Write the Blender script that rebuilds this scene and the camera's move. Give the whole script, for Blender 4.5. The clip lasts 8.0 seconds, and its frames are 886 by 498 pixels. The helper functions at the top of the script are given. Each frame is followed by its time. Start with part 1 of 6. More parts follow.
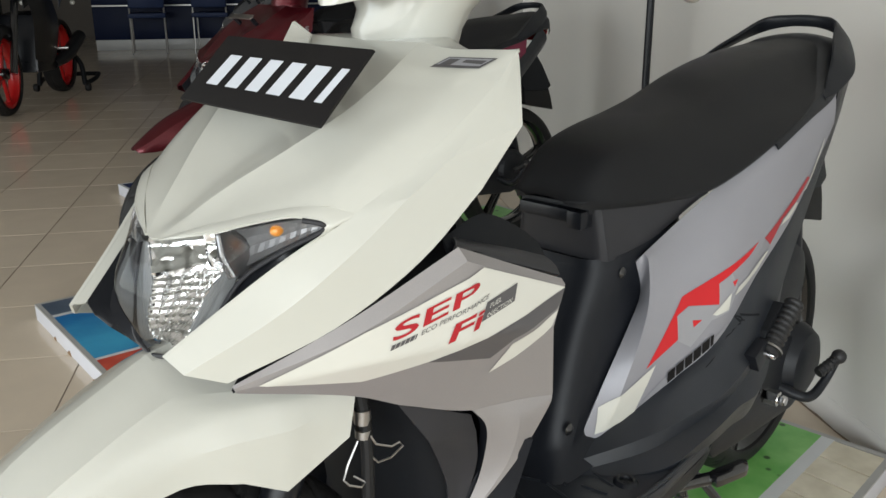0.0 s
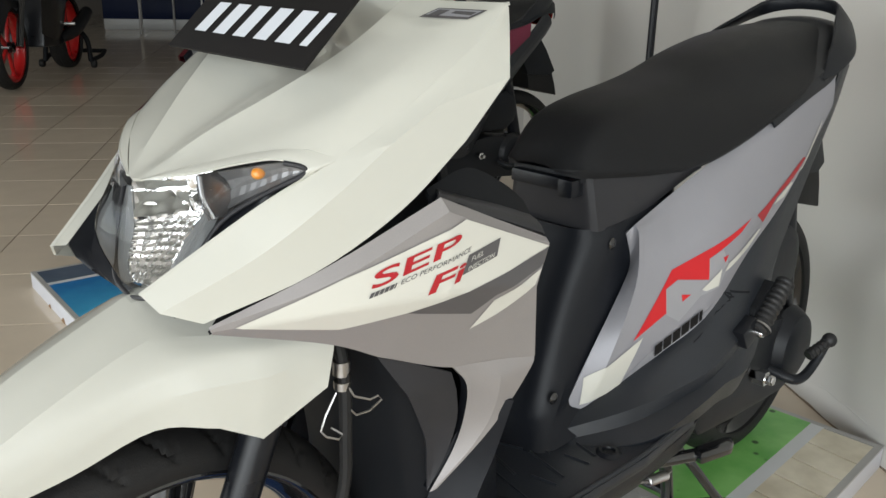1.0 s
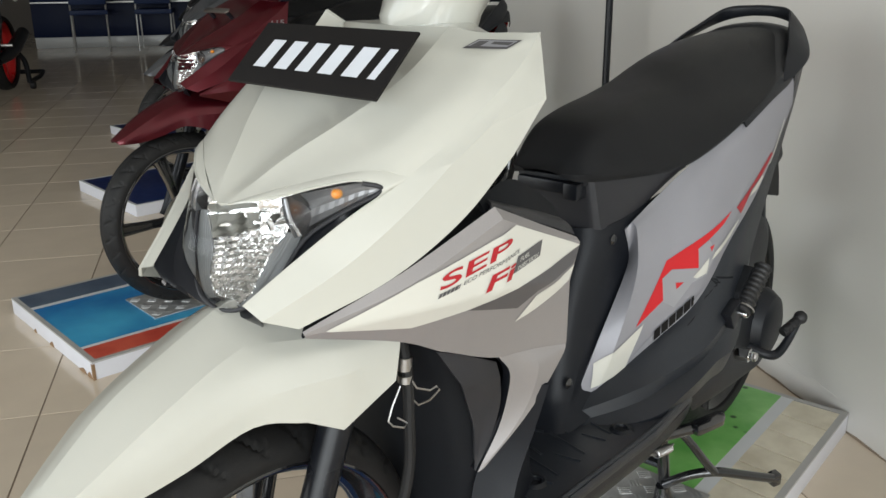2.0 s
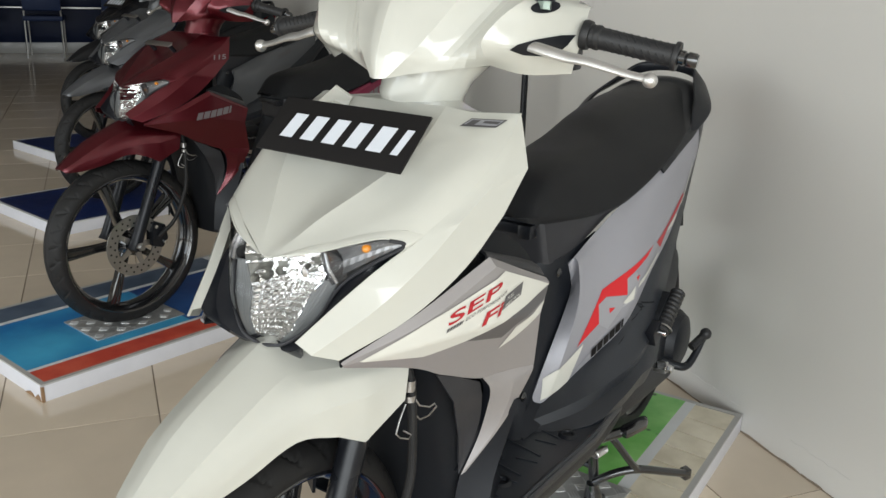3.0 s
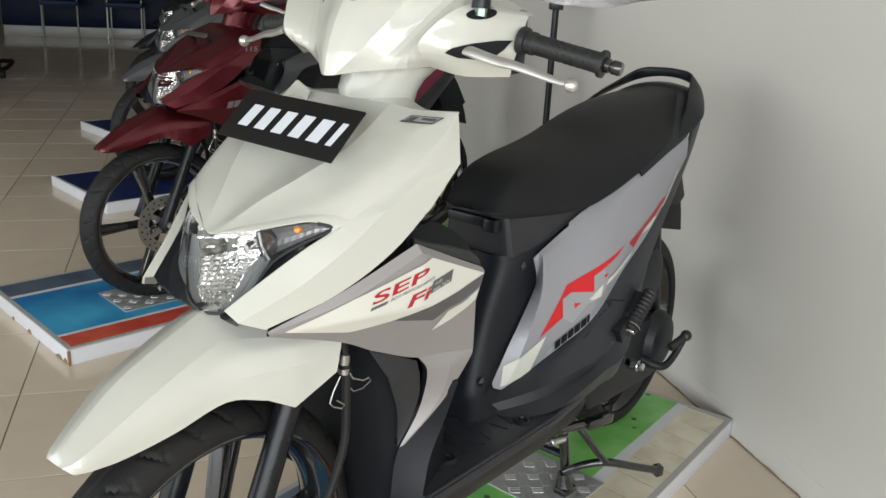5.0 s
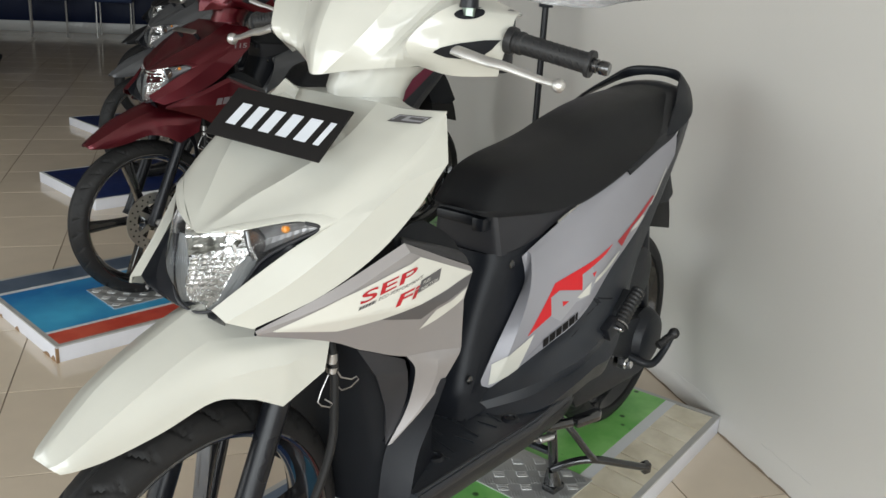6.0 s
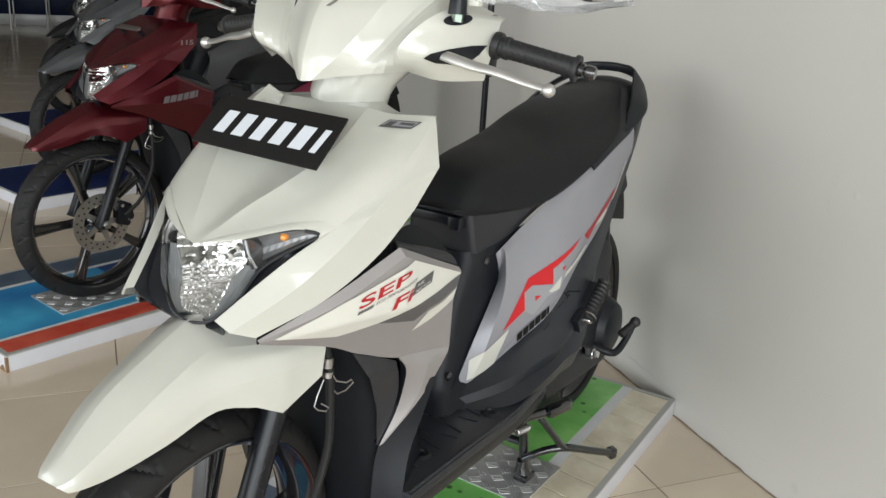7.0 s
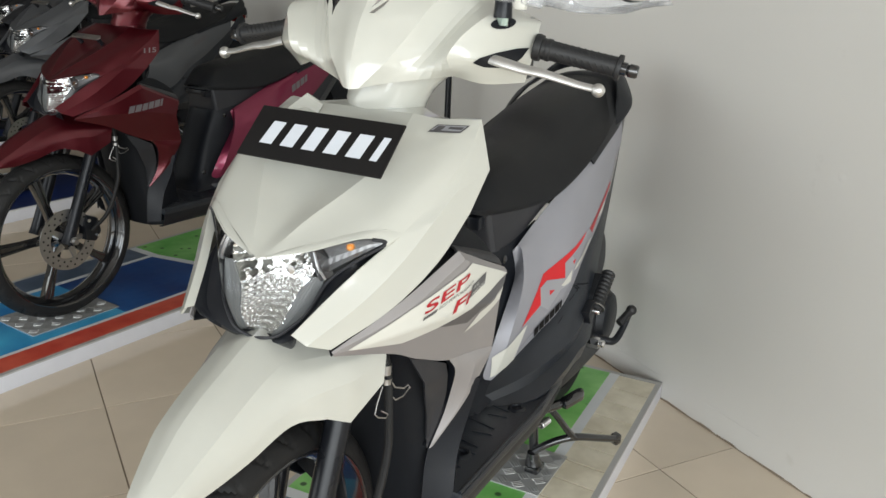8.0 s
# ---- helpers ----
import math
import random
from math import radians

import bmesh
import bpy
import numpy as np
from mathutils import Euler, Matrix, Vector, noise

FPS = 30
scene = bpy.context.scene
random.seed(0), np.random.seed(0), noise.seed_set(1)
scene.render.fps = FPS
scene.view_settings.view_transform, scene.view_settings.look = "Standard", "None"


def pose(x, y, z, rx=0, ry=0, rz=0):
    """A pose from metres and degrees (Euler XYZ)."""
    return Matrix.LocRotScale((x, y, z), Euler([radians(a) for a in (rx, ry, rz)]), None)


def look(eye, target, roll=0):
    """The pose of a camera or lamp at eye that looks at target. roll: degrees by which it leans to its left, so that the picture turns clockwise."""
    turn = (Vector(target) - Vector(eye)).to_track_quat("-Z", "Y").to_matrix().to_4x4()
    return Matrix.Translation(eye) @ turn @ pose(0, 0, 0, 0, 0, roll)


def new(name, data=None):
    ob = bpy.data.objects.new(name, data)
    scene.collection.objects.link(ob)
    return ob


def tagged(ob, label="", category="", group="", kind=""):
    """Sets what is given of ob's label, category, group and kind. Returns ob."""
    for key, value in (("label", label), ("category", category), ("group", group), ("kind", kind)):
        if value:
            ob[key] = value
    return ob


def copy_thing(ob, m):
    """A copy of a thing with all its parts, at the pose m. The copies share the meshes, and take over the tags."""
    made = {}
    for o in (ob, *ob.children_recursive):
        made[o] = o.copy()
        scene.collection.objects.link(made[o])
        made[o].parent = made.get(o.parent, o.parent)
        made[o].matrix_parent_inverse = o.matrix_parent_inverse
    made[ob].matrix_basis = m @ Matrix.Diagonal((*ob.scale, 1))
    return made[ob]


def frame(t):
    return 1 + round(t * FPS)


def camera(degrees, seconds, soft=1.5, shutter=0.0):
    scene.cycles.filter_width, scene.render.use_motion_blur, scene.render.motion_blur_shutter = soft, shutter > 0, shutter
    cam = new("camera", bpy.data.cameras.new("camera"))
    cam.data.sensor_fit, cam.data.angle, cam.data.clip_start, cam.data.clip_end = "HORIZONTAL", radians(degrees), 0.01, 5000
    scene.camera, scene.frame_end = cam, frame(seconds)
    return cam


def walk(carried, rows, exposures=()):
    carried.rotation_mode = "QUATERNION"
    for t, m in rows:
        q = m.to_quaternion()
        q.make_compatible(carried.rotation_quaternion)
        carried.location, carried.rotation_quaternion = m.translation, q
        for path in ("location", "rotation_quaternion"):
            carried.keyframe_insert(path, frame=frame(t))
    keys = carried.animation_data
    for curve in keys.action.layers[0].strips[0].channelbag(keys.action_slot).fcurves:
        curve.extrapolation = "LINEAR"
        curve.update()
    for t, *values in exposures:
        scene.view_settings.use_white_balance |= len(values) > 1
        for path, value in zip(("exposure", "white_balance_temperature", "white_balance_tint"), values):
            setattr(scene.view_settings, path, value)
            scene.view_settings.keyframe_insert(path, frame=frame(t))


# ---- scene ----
cam = camera(53.9, 8.0)
PATH = [
    (0, (0.656, -0.621, 0.997), (-0.649, 0.764, 0.383), -0.3),
    (0.5, (0.675, -0.592, 0.974), (-0.63, 0.789, 0.35), 0.9),
    (1, (0.674, -0.614, 0.963), (-0.632, 0.763, 0.331), 1.4),
    (1.5, (0.672, -0.663, 0.973), (-0.614, 0.733, 0.344), 0.9),
    (1.7, (0.667, -0.692, 0.978), (-0.601, 0.722, 0.35), 0.2),
    (2.8, (0.643, -0.933, 1.068), (-0.367, 0.684, 0.464), 1.3),
    (3, (0.655, -0.957, 1.087), (-0.354, 0.662, 0.487), 1.7),
    (3.5, (0.723, -0.966, 1.109), (-0.327, 0.627, 0.51), 3.1),
    (4, (0.791, -0.944, 1.11), (-0.346, 0.586, 0.505), 2.8),
    (4.5, (0.833, -0.927, 1.108), (-0.307, 0.598, 0.497), 3.0),
    (4.7, (0.839, -0.927, 1.107), (-0.3, 0.599, 0.495), 3.1),
    (5.8, (0.844, -0.924, 1.109), (-0.286, 0.605, 0.488), 3.2),
    (6, (0.845, -0.925, 1.112), (-0.273, 0.612, 0.491), 3.4),
    (6.5, (0.83, -0.947, 1.12), (-0.249, 0.617, 0.495), 3.6),
    (7, (0.78, -0.985, 1.131), (-0.195, 0.641, 0.494), 3.5),
    (7.5, (0.698, -1.047, 1.136), (-0.179, 0.634, 0.497), 3.1),
    (8, (0.628, -1.078, 1.135), (-0.185, 0.634, 0.497), 2.3),
]
walk(cam, [(t, look(eye, target, roll)) for t, eye, target, roll in PATH], [(0, -0.11), (1.5, -0.10), (2.8, -0.08), (8, -0.08)])

ROOM = pose(0, 0, 0, 0, 0, -36.5)      # the showroom's own axes: its long wall runs 36.5 degrees off the scooter's side
WALL = 1.065                           # long wall's distance along the room's second axis

# ---- daylight ----
world = bpy.data.worlds.new("sky")
scene.world = world
world.use_nodes = True
wn = world.node_tree
sky = wn.nodes.new("ShaderNodeTexSky")
sky.sky_type, sky.sun_disc, sky.sun_elevation, sky.sun_rotation = "NISHITA", False, radians(50), radians(200)
wn.links.new(sky.outputs[0], wn.nodes["Background"].inputs[0])
wn.nodes["Background"].inputs[1].default_value = 0.12


def area_lamp(name, m, sx, sy, watts, colour):
    lamp = bpy.data.lights.new(name, "AREA")
    lamp.shape, lamp.size, lamp.size_y, lamp.energy, lamp.color = "RECTANGLE", sx, sy, watts, colour
    ob = new(name, lamp)
    ob.matrix_world = m
    return ob


# sky light through the shop front; end glazing added, unseen, to brighten side panels
for k in range(4):
    area_lamp("daylight", ROOM @ pose(-2.2 + 2.1 * k, -5.85, 1.45, 90, 0, 0), 1.9, 2.5, 39, (0.935, 0.985, 1.0))
for k in range(3):
    area_lamp("daylight", ROOM @ pose(5.05, -4.4 + 2.1 * k, 1.45, 90, 0, 90), 1.9, 2.5, 106, (0.935, 0.985, 1.0))

# ---- materials ----
def material(name, colour, rough=0.5, metal=0.0, coat=0.0, coat_rough=0.05, vary=0.06, scale=30.0, bump=0.0, bump_scale=400.0,
             fine=0.0, spec=0.5, rough_vary=0.08):
    """Painted, moulded or bare surface: colour with soft blotches, fine grain, uneven gloss and a little relief."""
    m = bpy.data.materials.new(name)
    m.use_nodes = True
    n, l = m.node_tree.nodes, m.node_tree.links
    b = n["Principled BSDF"]
    b.inputs["Metallic"].default_value = metal
    b.inputs["Specular IOR Level"].default_value = spec
    b.inputs["Coat Weight"].default_value = coat
    b.inputs["Coat Roughness"].default_value = coat_rough
    tc = n.new("ShaderNodeTexCoord")
    big = n.new("ShaderNodeTexNoise")
    big.inputs["Scale"].default_value, big.inputs["Detail"].default_value = scale, 4
    l.new(tc.outputs["Object"], big.inputs["Vector"])
    small = n.new("ShaderNodeTexNoise")
    small.inputs["Scale"].default_value, small.inputs["Detail"].default_value = bump_scale, 3
    l.new(tc.outputs["Object"], small.inputs["Vector"])
    dark = [c * (1 - vary) for c in colour]
    light = [min(1, c * (1 + vary)) for c in colour]
    mix = n.new("ShaderNodeMix")
    mix.data_type = "RGBA"
    mix.inputs[6].default_value, mix.inputs[7].default_value = (*dark, 1), (*light, 1)
    l.new(big.outputs["Fac"], mix.inputs[0])
    out = mix.outputs[2]
    if fine:
        mix2 = n.new("ShaderNodeMix")
        mix2.data_type, mix2.blend_type = "RGBA", "MULTIPLY"
        mix2.inputs[0].default_value = fine
        l.new(out, mix2.inputs[6])
        l.new(small.outputs["Fac"], mix2.inputs[7])
        out = mix2.outputs[2]
    l.new(out, b.inputs["Base Color"])
    rr = n.new("ShaderNodeMapRange")
    rr.inputs["To Min"].default_value, rr.inputs["To Max"].default_value = max(0.01, rough - rough_vary), min(1, rough + rough_vary)
    l.new(big.outputs["Fac"], rr.inputs["Value"])
    l.new(rr.outputs[0], b.inputs["Roughness"])
    if bump:
        bp = n.new("ShaderNodeBump")
        bp.inputs["Strength"].default_value, bp.inputs["Distance"].default_value = bump, 0.001
        l.new(small.outputs["Fac"], bp.inputs["Height"])
        l.new(bp.outputs[0], b.inputs["Normal"])
    return m


def glass(name, tint=(1, 1, 1), gloss=1.45):
    """Thin clear sheet: light goes straight through, gloss grows towards grazing angles."""
    m = bpy.data.materials.new(name)
    m.use_nodes = True
    n, l = m.node_tree.nodes, m.node_tree.links
    n.remove(n["Principled BSDF"])
    clear, shine, mix, edge = n.new("ShaderNodeBsdfTransparent"), n.new("ShaderNodeBsdfGlossy"), n.new("ShaderNodeMixShader"), n.new("ShaderNodeFresnel")
    clear.inputs[0].default_value = (*tint, 1)
    shine.inputs["Roughness"].default_value = 0.03
    edge.inputs[0].default_value = gloss
    l.new(edge.outputs[0], mix.inputs[0])
    l.new(clear.outputs[0], mix.inputs[1])
    l.new(shine.outputs[0], mix.inputs[2])
    l.new(mix.outputs[0], n["Material Output"].inputs[0])
    return m


PEARL = material("pearl_white_paint", (0.555, 0.551, 0.495), 0.34, 0, 0.85, 0.035, 0.02, 6, 0.12, 22, rough_vary=0.03)
SILVER = material("matt_silver_grey_paint", (0.335, 0.332, 0.362), 0.48, 0.2, 0.15, 0.2, 0.05, 8, 0.05, 900, 0.12)
GREY = material("matt_warm_grey_paint", (0.325, 0.305, 0.30), 0.45, 0.25, 0.1, 0.25, 0.05, 8, 0.05, 900, 0.12)
WINE = material("wine_red_metallic_paint", (0.105, 0.007, 0.013), 0.36, 0.7, 0.4, 0.12, 0.06, 8, 0.04, 900, 0.15)
# WINE made pinker for the side panels: the window's gleam put into the colour
LITWINE = material("window_lit_wine_paint", (0.24, 0.025, 0.066), 0.34, 0.6, 0.5, 0.10, 0.06, 8, 0.04, 900, 0.12)
STEELGREY = material("steel_grey_paint", (0.12, 0.124, 0.132), 0.4, 0.5, 0.2, 0.2, 0.05, 8, 0.05, 900, 0.12)
BLACKPAINT = material("black_metallic_paint", (0.014, 0.014, 0.016), 0.35, 0.2, 0.2, 0.1, 0.05, 8, spec=0.3)
PLASTIC = material("grained_black_plastic", (0.013, 0.0145, 0.018), 0.40, 0, 0, 0.1, 0.15, 14, 0.25, 900, 0.2, spec=0.27)
DARKGREY = material("dark_grey_plastic", (0.034, 0.034, 0.038), 0.42, 0, 0, 0.1, 0.12, 14, 0.2, 900, 0.2, spec=0.3)
# lighter copy of PLASTIC: the sky's sheen on floor and lower panels is painted in
SHEENBLACK = material("sheen_black_plastic", (0.019, 0.022, 0.028), 0.33, 0, 0, 0.1, 0.2, 14, 0.3, 900, 0.25, spec=0.48)
# darker copy for frame cover and footwell trim, their shade put into the colour
SHADEBLACK = material("shaded_black_plastic", (0.009, 0.0105, 0.0145), 0.42, 0, 0, 0.1, 0.12, 14, 0.15, 900, 0.2, spec=0.25)
MATTBLACK = material("matt_black_plastic", (0.012, 0.013, 0.015), 0.6, 0, 0, 0.1, 0.15, 14, 0.2, 900, 0.2, spec=0.14)
HOUSING = material("grey_lamp_housing", (0.13, 0.135, 0.135), 0.30, 0.0, 0, 0.1, 0.1, 30)
INDICATOR = material("grey_indicator_bowl", (0.24, 0.24, 0.245), 0.36, 0.6, 0, 0.1, 0.1, 40)
INK = material("smooth_black_plastic", (0.009, 0.010, 0.013), 0.30, 0, 0, 0.1, 0.15, 10, spec=0.3)
RUBBER = material("tyre_rubber", (0.018, 0.0175, 0.0175), 0.55, 0, 0, 0.1, 0.2, 20, 0.3, 700, 0.25, spec=0.25)
GRIP = material("grip_rubber", (0.018, 0.018, 0.019), 0.5, 0, 0, 0.1, 0.15, 40, 0.2, 900, 0.2)
VINYL = material("black_seat_vinyl", (0.009, 0.0095, 0.011), 0.50, 0, 0, 0.1, 0.12, 10, 0.5, 1300, 0.25, spec=0.27)
GLOSSBLACK = material("gloss_black_enamel", (0.010, 0.010, 0.011), 0.13, 0, 1.0, 0.03, 0.1, 12)
CHROME = material("chrome", (0.75, 0.75, 0.75), 0.08, 1.0, 0, 0.1, 0.03, 30, rough_vary=0.04)
STEEL = material("brushed_steel", (0.42, 0.41, 0.40), 0.32, 1.0, 0, 0.1, 0.12, 60, 0.1, 500)
ALLOY = material("cast_aluminium", (0.62, 0.61, 0.59), 0.38, 0.9, 0, 0.1, 0.08, 50, 0.15, 600)
REFLECTOR = material("reflector_silver", (0.92, 0.92, 0.92), 0.12, 1.0, 0, 0.1, 0.02, 30, rough_vary=0.03)
FLUTED = material("fluted_grey_reflector", (0.36, 0.36, 0.37), 0.26, 0.9, 0, 0.1, 0.05, 40)
LENS = glass("clear_lens", (1, 1, 1), 1.22)
AMBER = material("amber_bulb", (0.80, 0.28, 0.02), 0.15, 0, 0.5)
REDLENS = material("red_lens", (0.35, 0.01, 0.01), 0.12, 0, 0.8)
BOARD = material("black_board", (0.010, 0.009, 0.009), 0.6, 0, 0, 0.1, 0.15, 20, 0.1, 500, spec=0.2)
LETTER = material("white_lettering", (0.66, 0.69, 0.74), 0.5, 0, 0, 0.1, 0.03, 40)
DECALWHITE = material("white_decal", (0.64, 0.63, 0.57), 0.35, 0, 0.3, 0.1, 0.02, 20)
DECALRED = material("red_decal", (0.42, 0.010, 0.018), 0.4, 0, 0.08, 0.1, 0.04, 20)
DECALRED2 = material("bright_red_decal", (0.60, 0.010, 0.016), 0.4, 0, 0.08, 0.1, 0.04, 20)
DECALGREY = material("charcoal_decal", (0.09, 0.085, 0.088), 0.4, 0, 0.2, 0.1, 0.04, 20)
ZINC = material("green_passivated_zinc", (0.30, 0.36, 0.31), 0.35, 0.8, 0, 0.1, 0.1, 40)
DIMSILVER = material("dull_silver_decal", (0.20, 0.17, 0.18), 0.4, 0.4, 0.1, 0.1, 0.03, 20)
DECALSILVER = material("pale_silver_decal", (0.40, 0.40, 0.43), 0.35, 0.4, 0.2, 0.1, 0.03, 20)
FILM = glass("clear_wrapping_film", (0.93, 0.94, 0.95), 1.5)
milk = FILM.node_tree.nodes.new("ShaderNodeBsdfDiffuse")
milk.inputs[0].default_value = (0.75, 0.76, 0.77, 1)
haze = FILM.node_tree.nodes.new("ShaderNodeMixShader")
haze.inputs[0].default_value = 0.22
FILM.node_tree.links.new(FILM.node_tree.nodes["Mix Shader"].outputs[0], haze.inputs[1])
FILM.node_tree.links.new(milk.outputs[0], haze.inputs[2])
FILM.node_tree.links.new(haze.outputs[0], FILM.node_tree.nodes["Material Output"].inputs[0])


# ---- mesh helpers ----
BASE = {}      # height of a thing's base above the place where its parts count from


def finish(bm, angle=32):
    bmesh.ops.recalc_face_normals(bm, faces=bm.faces)
    for f in bm.faces:
        f.smooth = True
    for e in bm.edges:
        if len(e.link_faces) == 2 and e.calc_face_angle(0) > radians(angle):
            e.smooth = False
    return bm


def part(name, bm, mat, parent=None, label="", angle=32):
    """Links bm as one mesh object under its thing or part."""
    finish(bm, angle)
    me = bpy.data.meshes.new(name)
    bm.to_mesh(me)
    bm.free()
    for m in (mat if isinstance(mat, (list, tuple)) else [mat]):
        me.materials.append(m)
    ob = new(name, me)
    if parent is not None:
        ob.parent = parent
        if parent.name in BASE:
            ob.matrix_parent_inverse = Matrix.Translation((0, 0, -BASE[parent.name]))
    if label:
        ob["label"] = label
    return ob


def thing(name, label, category, group="", kind="", m=None):
    ob = new(name)
    ob.empty_display_size = 0.1
    if m is not None:
        ob.matrix_basis = m
    return tagged(ob, label, category, group, kind)


def spline(pts, n, sharp=()):
    """n+1 points for each span of a Catmull-Rom curve; at the sharp knots it breaks."""
    pts = [np.array(p, float) for p in pts]
    out = []
    for i in range(len(pts) - 1):
        a, b = pts[i], pts[i + 1]
        p0 = pts[i - 1] if i > 0 and i not in sharp else 2 * a - b
        p3 = pts[i + 2] if i + 2 < len(pts) and i + 1 not in sharp else 2 * b - a
        for k in range(n):
            t = k / n
            out.append(0.5 * (2 * a + (b - p0) * t + (2 * p0 - 5 * a + 4 * b - p3) * t * t + (3 * a - p0 - 3 * b + p3) * t ** 3))
    out.append(pts[-1])
    return out


def loft(rows, nu=4, nv=4, su=(), sv=()):
    """A smooth grid of points through rows of control points. su, sv: rows and columns where it is creased."""
    fine = [spline(r, nv, sv) for r in rows]
    cols = [spline([r[j] for r in fine], nu, su) for j in range(len(fine[0]))]
    return [[cols[j][i] for j in range(len(cols))] for i in range(len(cols[0]))]


def skin(grid, thick=0.003, bm=None, out=None):
    """Faces over a grid of points, given a thickness away from the side that out points to."""
    bm = bm or bmesh.new()
    g = np.array(grid)
    nu, nv = g.shape[:2]
    du, dv = np.gradient(g, axis=0), np.gradient(g, axis=1)
    nrm = np.cross(du, dv)
    nrm /= np.maximum(np.linalg.norm(nrm, axis=2, keepdims=True), 1e-9)
    if out is not None and (nrm @ np.array(out, float)).sum() < 0:
        nrm = -nrm
    top = [[bm.verts.new(g[i, j]) for j in range(nv)] for i in range(nu)]
    if not thick:
        for i in range(nu - 1):
            for j in range(nv - 1):
                bm.faces.new((top[i][j], top[i + 1][j], top[i + 1][j + 1], top[i][j + 1]))
        return bm
    low = [[bm.verts.new(g[i, j] - nrm[i, j] * thick) for j in range(nv)] for i in range(nu)]
    for i in range(nu - 1):
        for j in range(nv - 1):
            bm.faces.new((top[i][j], top[i + 1][j], top[i + 1][j + 1], top[i][j + 1]))
            bm.faces.new((low[i][j], low[i][j + 1], low[i + 1][j + 1], low[i + 1][j]))
    rim = [(i, 0) for i in range(nu)] + [(nu - 1, j) for j in range(1, nv)] + [(i, nv - 1) for i in range(nu - 2, -1, -1)] + [(0, j) for j in range(nv - 2, 0, -1)]
    for a, b in zip(rim, rim[1:] + rim[:1]):
        bm.faces.new((top[a[0]][a[1]], top[b[0]][b[1]], low[b[0]][b[1]], low[a[0]][a[1]]))
    bmesh.ops.remove_doubles(bm, verts=bm.verts, dist=1e-5)
    return bm


def both_sides(bm):
    """Adds the mirror image across x = 0 and welds the seam."""
    geo = bmesh.ops.duplicate(bm, geom=bm.verts[:] + bm.edges[:] + bm.faces[:])["geom"]
    for v in geo:
        if isinstance(v, bmesh.types.BMVert):
            v.co.x = -v.co.x
    bmesh.ops.reverse_faces(bm, faces=[f for f in geo if isinstance(f, bmesh.types.BMFace)])
    bmesh.ops.remove_doubles(bm, verts=bm.verts, dist=2e-4)
    return bm


def flip(rows):
    return [[(-p[0], p[1], p[2]) for p in r] for r in rows]


def tube(path, radius, seg=10, bm=None, n=4, squash=1.0, sharp=()):
    """A round bar along a smooth path; radius is one number or one for each knot; squash flattens it."""
    bm = bm or bmesh.new()
    pts = spline(path, n, sharp) if n > 1 else [np.array(p, float) for p in path]
    if isinstance(radius, (int, float)):
        rad = [radius] * len(pts)
    else:
        rad = [float(r[0]) for r in spline([(r, 0) for r in radius], n, sharp)] if n > 1 else list(radius)
    rings, side = [], None
    for i, p in enumerate(pts):
        d = Vector(pts[min(i + 1, len(pts) - 1)] - pts[max(i - 1, 0)]).normalized()
        if side is None:
            side = d.orthogonal().normalized()
        side = (side - d * side.dot(d)).normalized()
        up = d.cross(side)
        rings.append([bm.verts.new(Vector(p) + rad[i] * (side * math.cos(a) + up * math.sin(a) * squash))
                      for a in [2 * math.pi * k / seg for k in range(seg)]])
    for a, b in zip(rings, rings[1:]):
        for k in range(seg):
            bm.faces.new((a[k], a[(k + 1) % seg], b[(k + 1) % seg], b[k]))
    bm.faces.new(rings[0][::-1])
    bm.faces.new(rings[-1])
    return bm


def lathe(profile, m, seg=48, bm=None, closed=False):
    """Turns a profile of (radius, height) round the z axis of m."""
    bm = bm or bmesh.new()
    rings = []
    for k in range(seg):
        a = 2 * math.pi * k / seg
        rings.append([bm.verts.new(m @ Vector((r * math.cos(a), r * math.sin(a), h))) for r, h in profile])
    last = len(profile) if closed else len(profile) - 1
    for k in range(seg):
        a, b = rings[k], rings[(k + 1) % seg]
        for i in range(last):
            j = (i + 1) % len(profile)
            bm.faces.new((a[i], b[i], b[j], a[j]))
    bmesh.ops.remove_doubles(bm, verts=bm.verts, dist=1e-6)
    return bm


def block(x0, x1, y0, y1, z0, z1, bevel=0.0, m=None, bm=None):
    """A box with softened edges."""
    own = bmesh.new()
    bmesh.ops.create_cube(own, size=1)
    for v in own.verts:
        v.co = Vector((x0 + (v.co.x + 0.5) * (x1 - x0), y0 + (v.co.y + 0.5) * (y1 - y0), z0 + (v.co.z + 0.5) * (z1 - z0)))
    if bevel:
        bmesh.ops.bevel(own, geom=own.edges[:], offset=bevel, segments=2, profile=0.6, affect="EDGES")
    return join(own, m, bm)


def join(own, m=None, bm=None):
    if m is not None:
        own.transform(m)
    if bm is None:
        return own
    me = bpy.data.meshes.new("scratch")
    own.to_mesh(me)
    own.free()
    bm.from_mesh(me)
    bpy.data.meshes.remove(me)
    return bm


def slab(outline, h0, h1, bevel=0.0, m=None, bm=None):
    """A flat shape given by its outline in x and y, from height h0 to h1."""
    own = bmesh.new()
    f = own.faces.new([own.verts.new((x, y, h0)) for x, y in outline])
    top = bmesh.ops.extrude_face_region(own, geom=[f])["geom"]
    bmesh.ops.translate(own, vec=(0, 0, h1 - h0), verts=[v for v in top if isinstance(v, bmesh.types.BMVert)])
    bmesh.ops.recalc_face_normals(own, faces=own.faces)
    if bevel:
        bmesh.ops.bevel(own, geom=own.edges[:], offset=bevel, segments=2, profile=0.6, affect="EDGES")
    return join(own, m, bm)


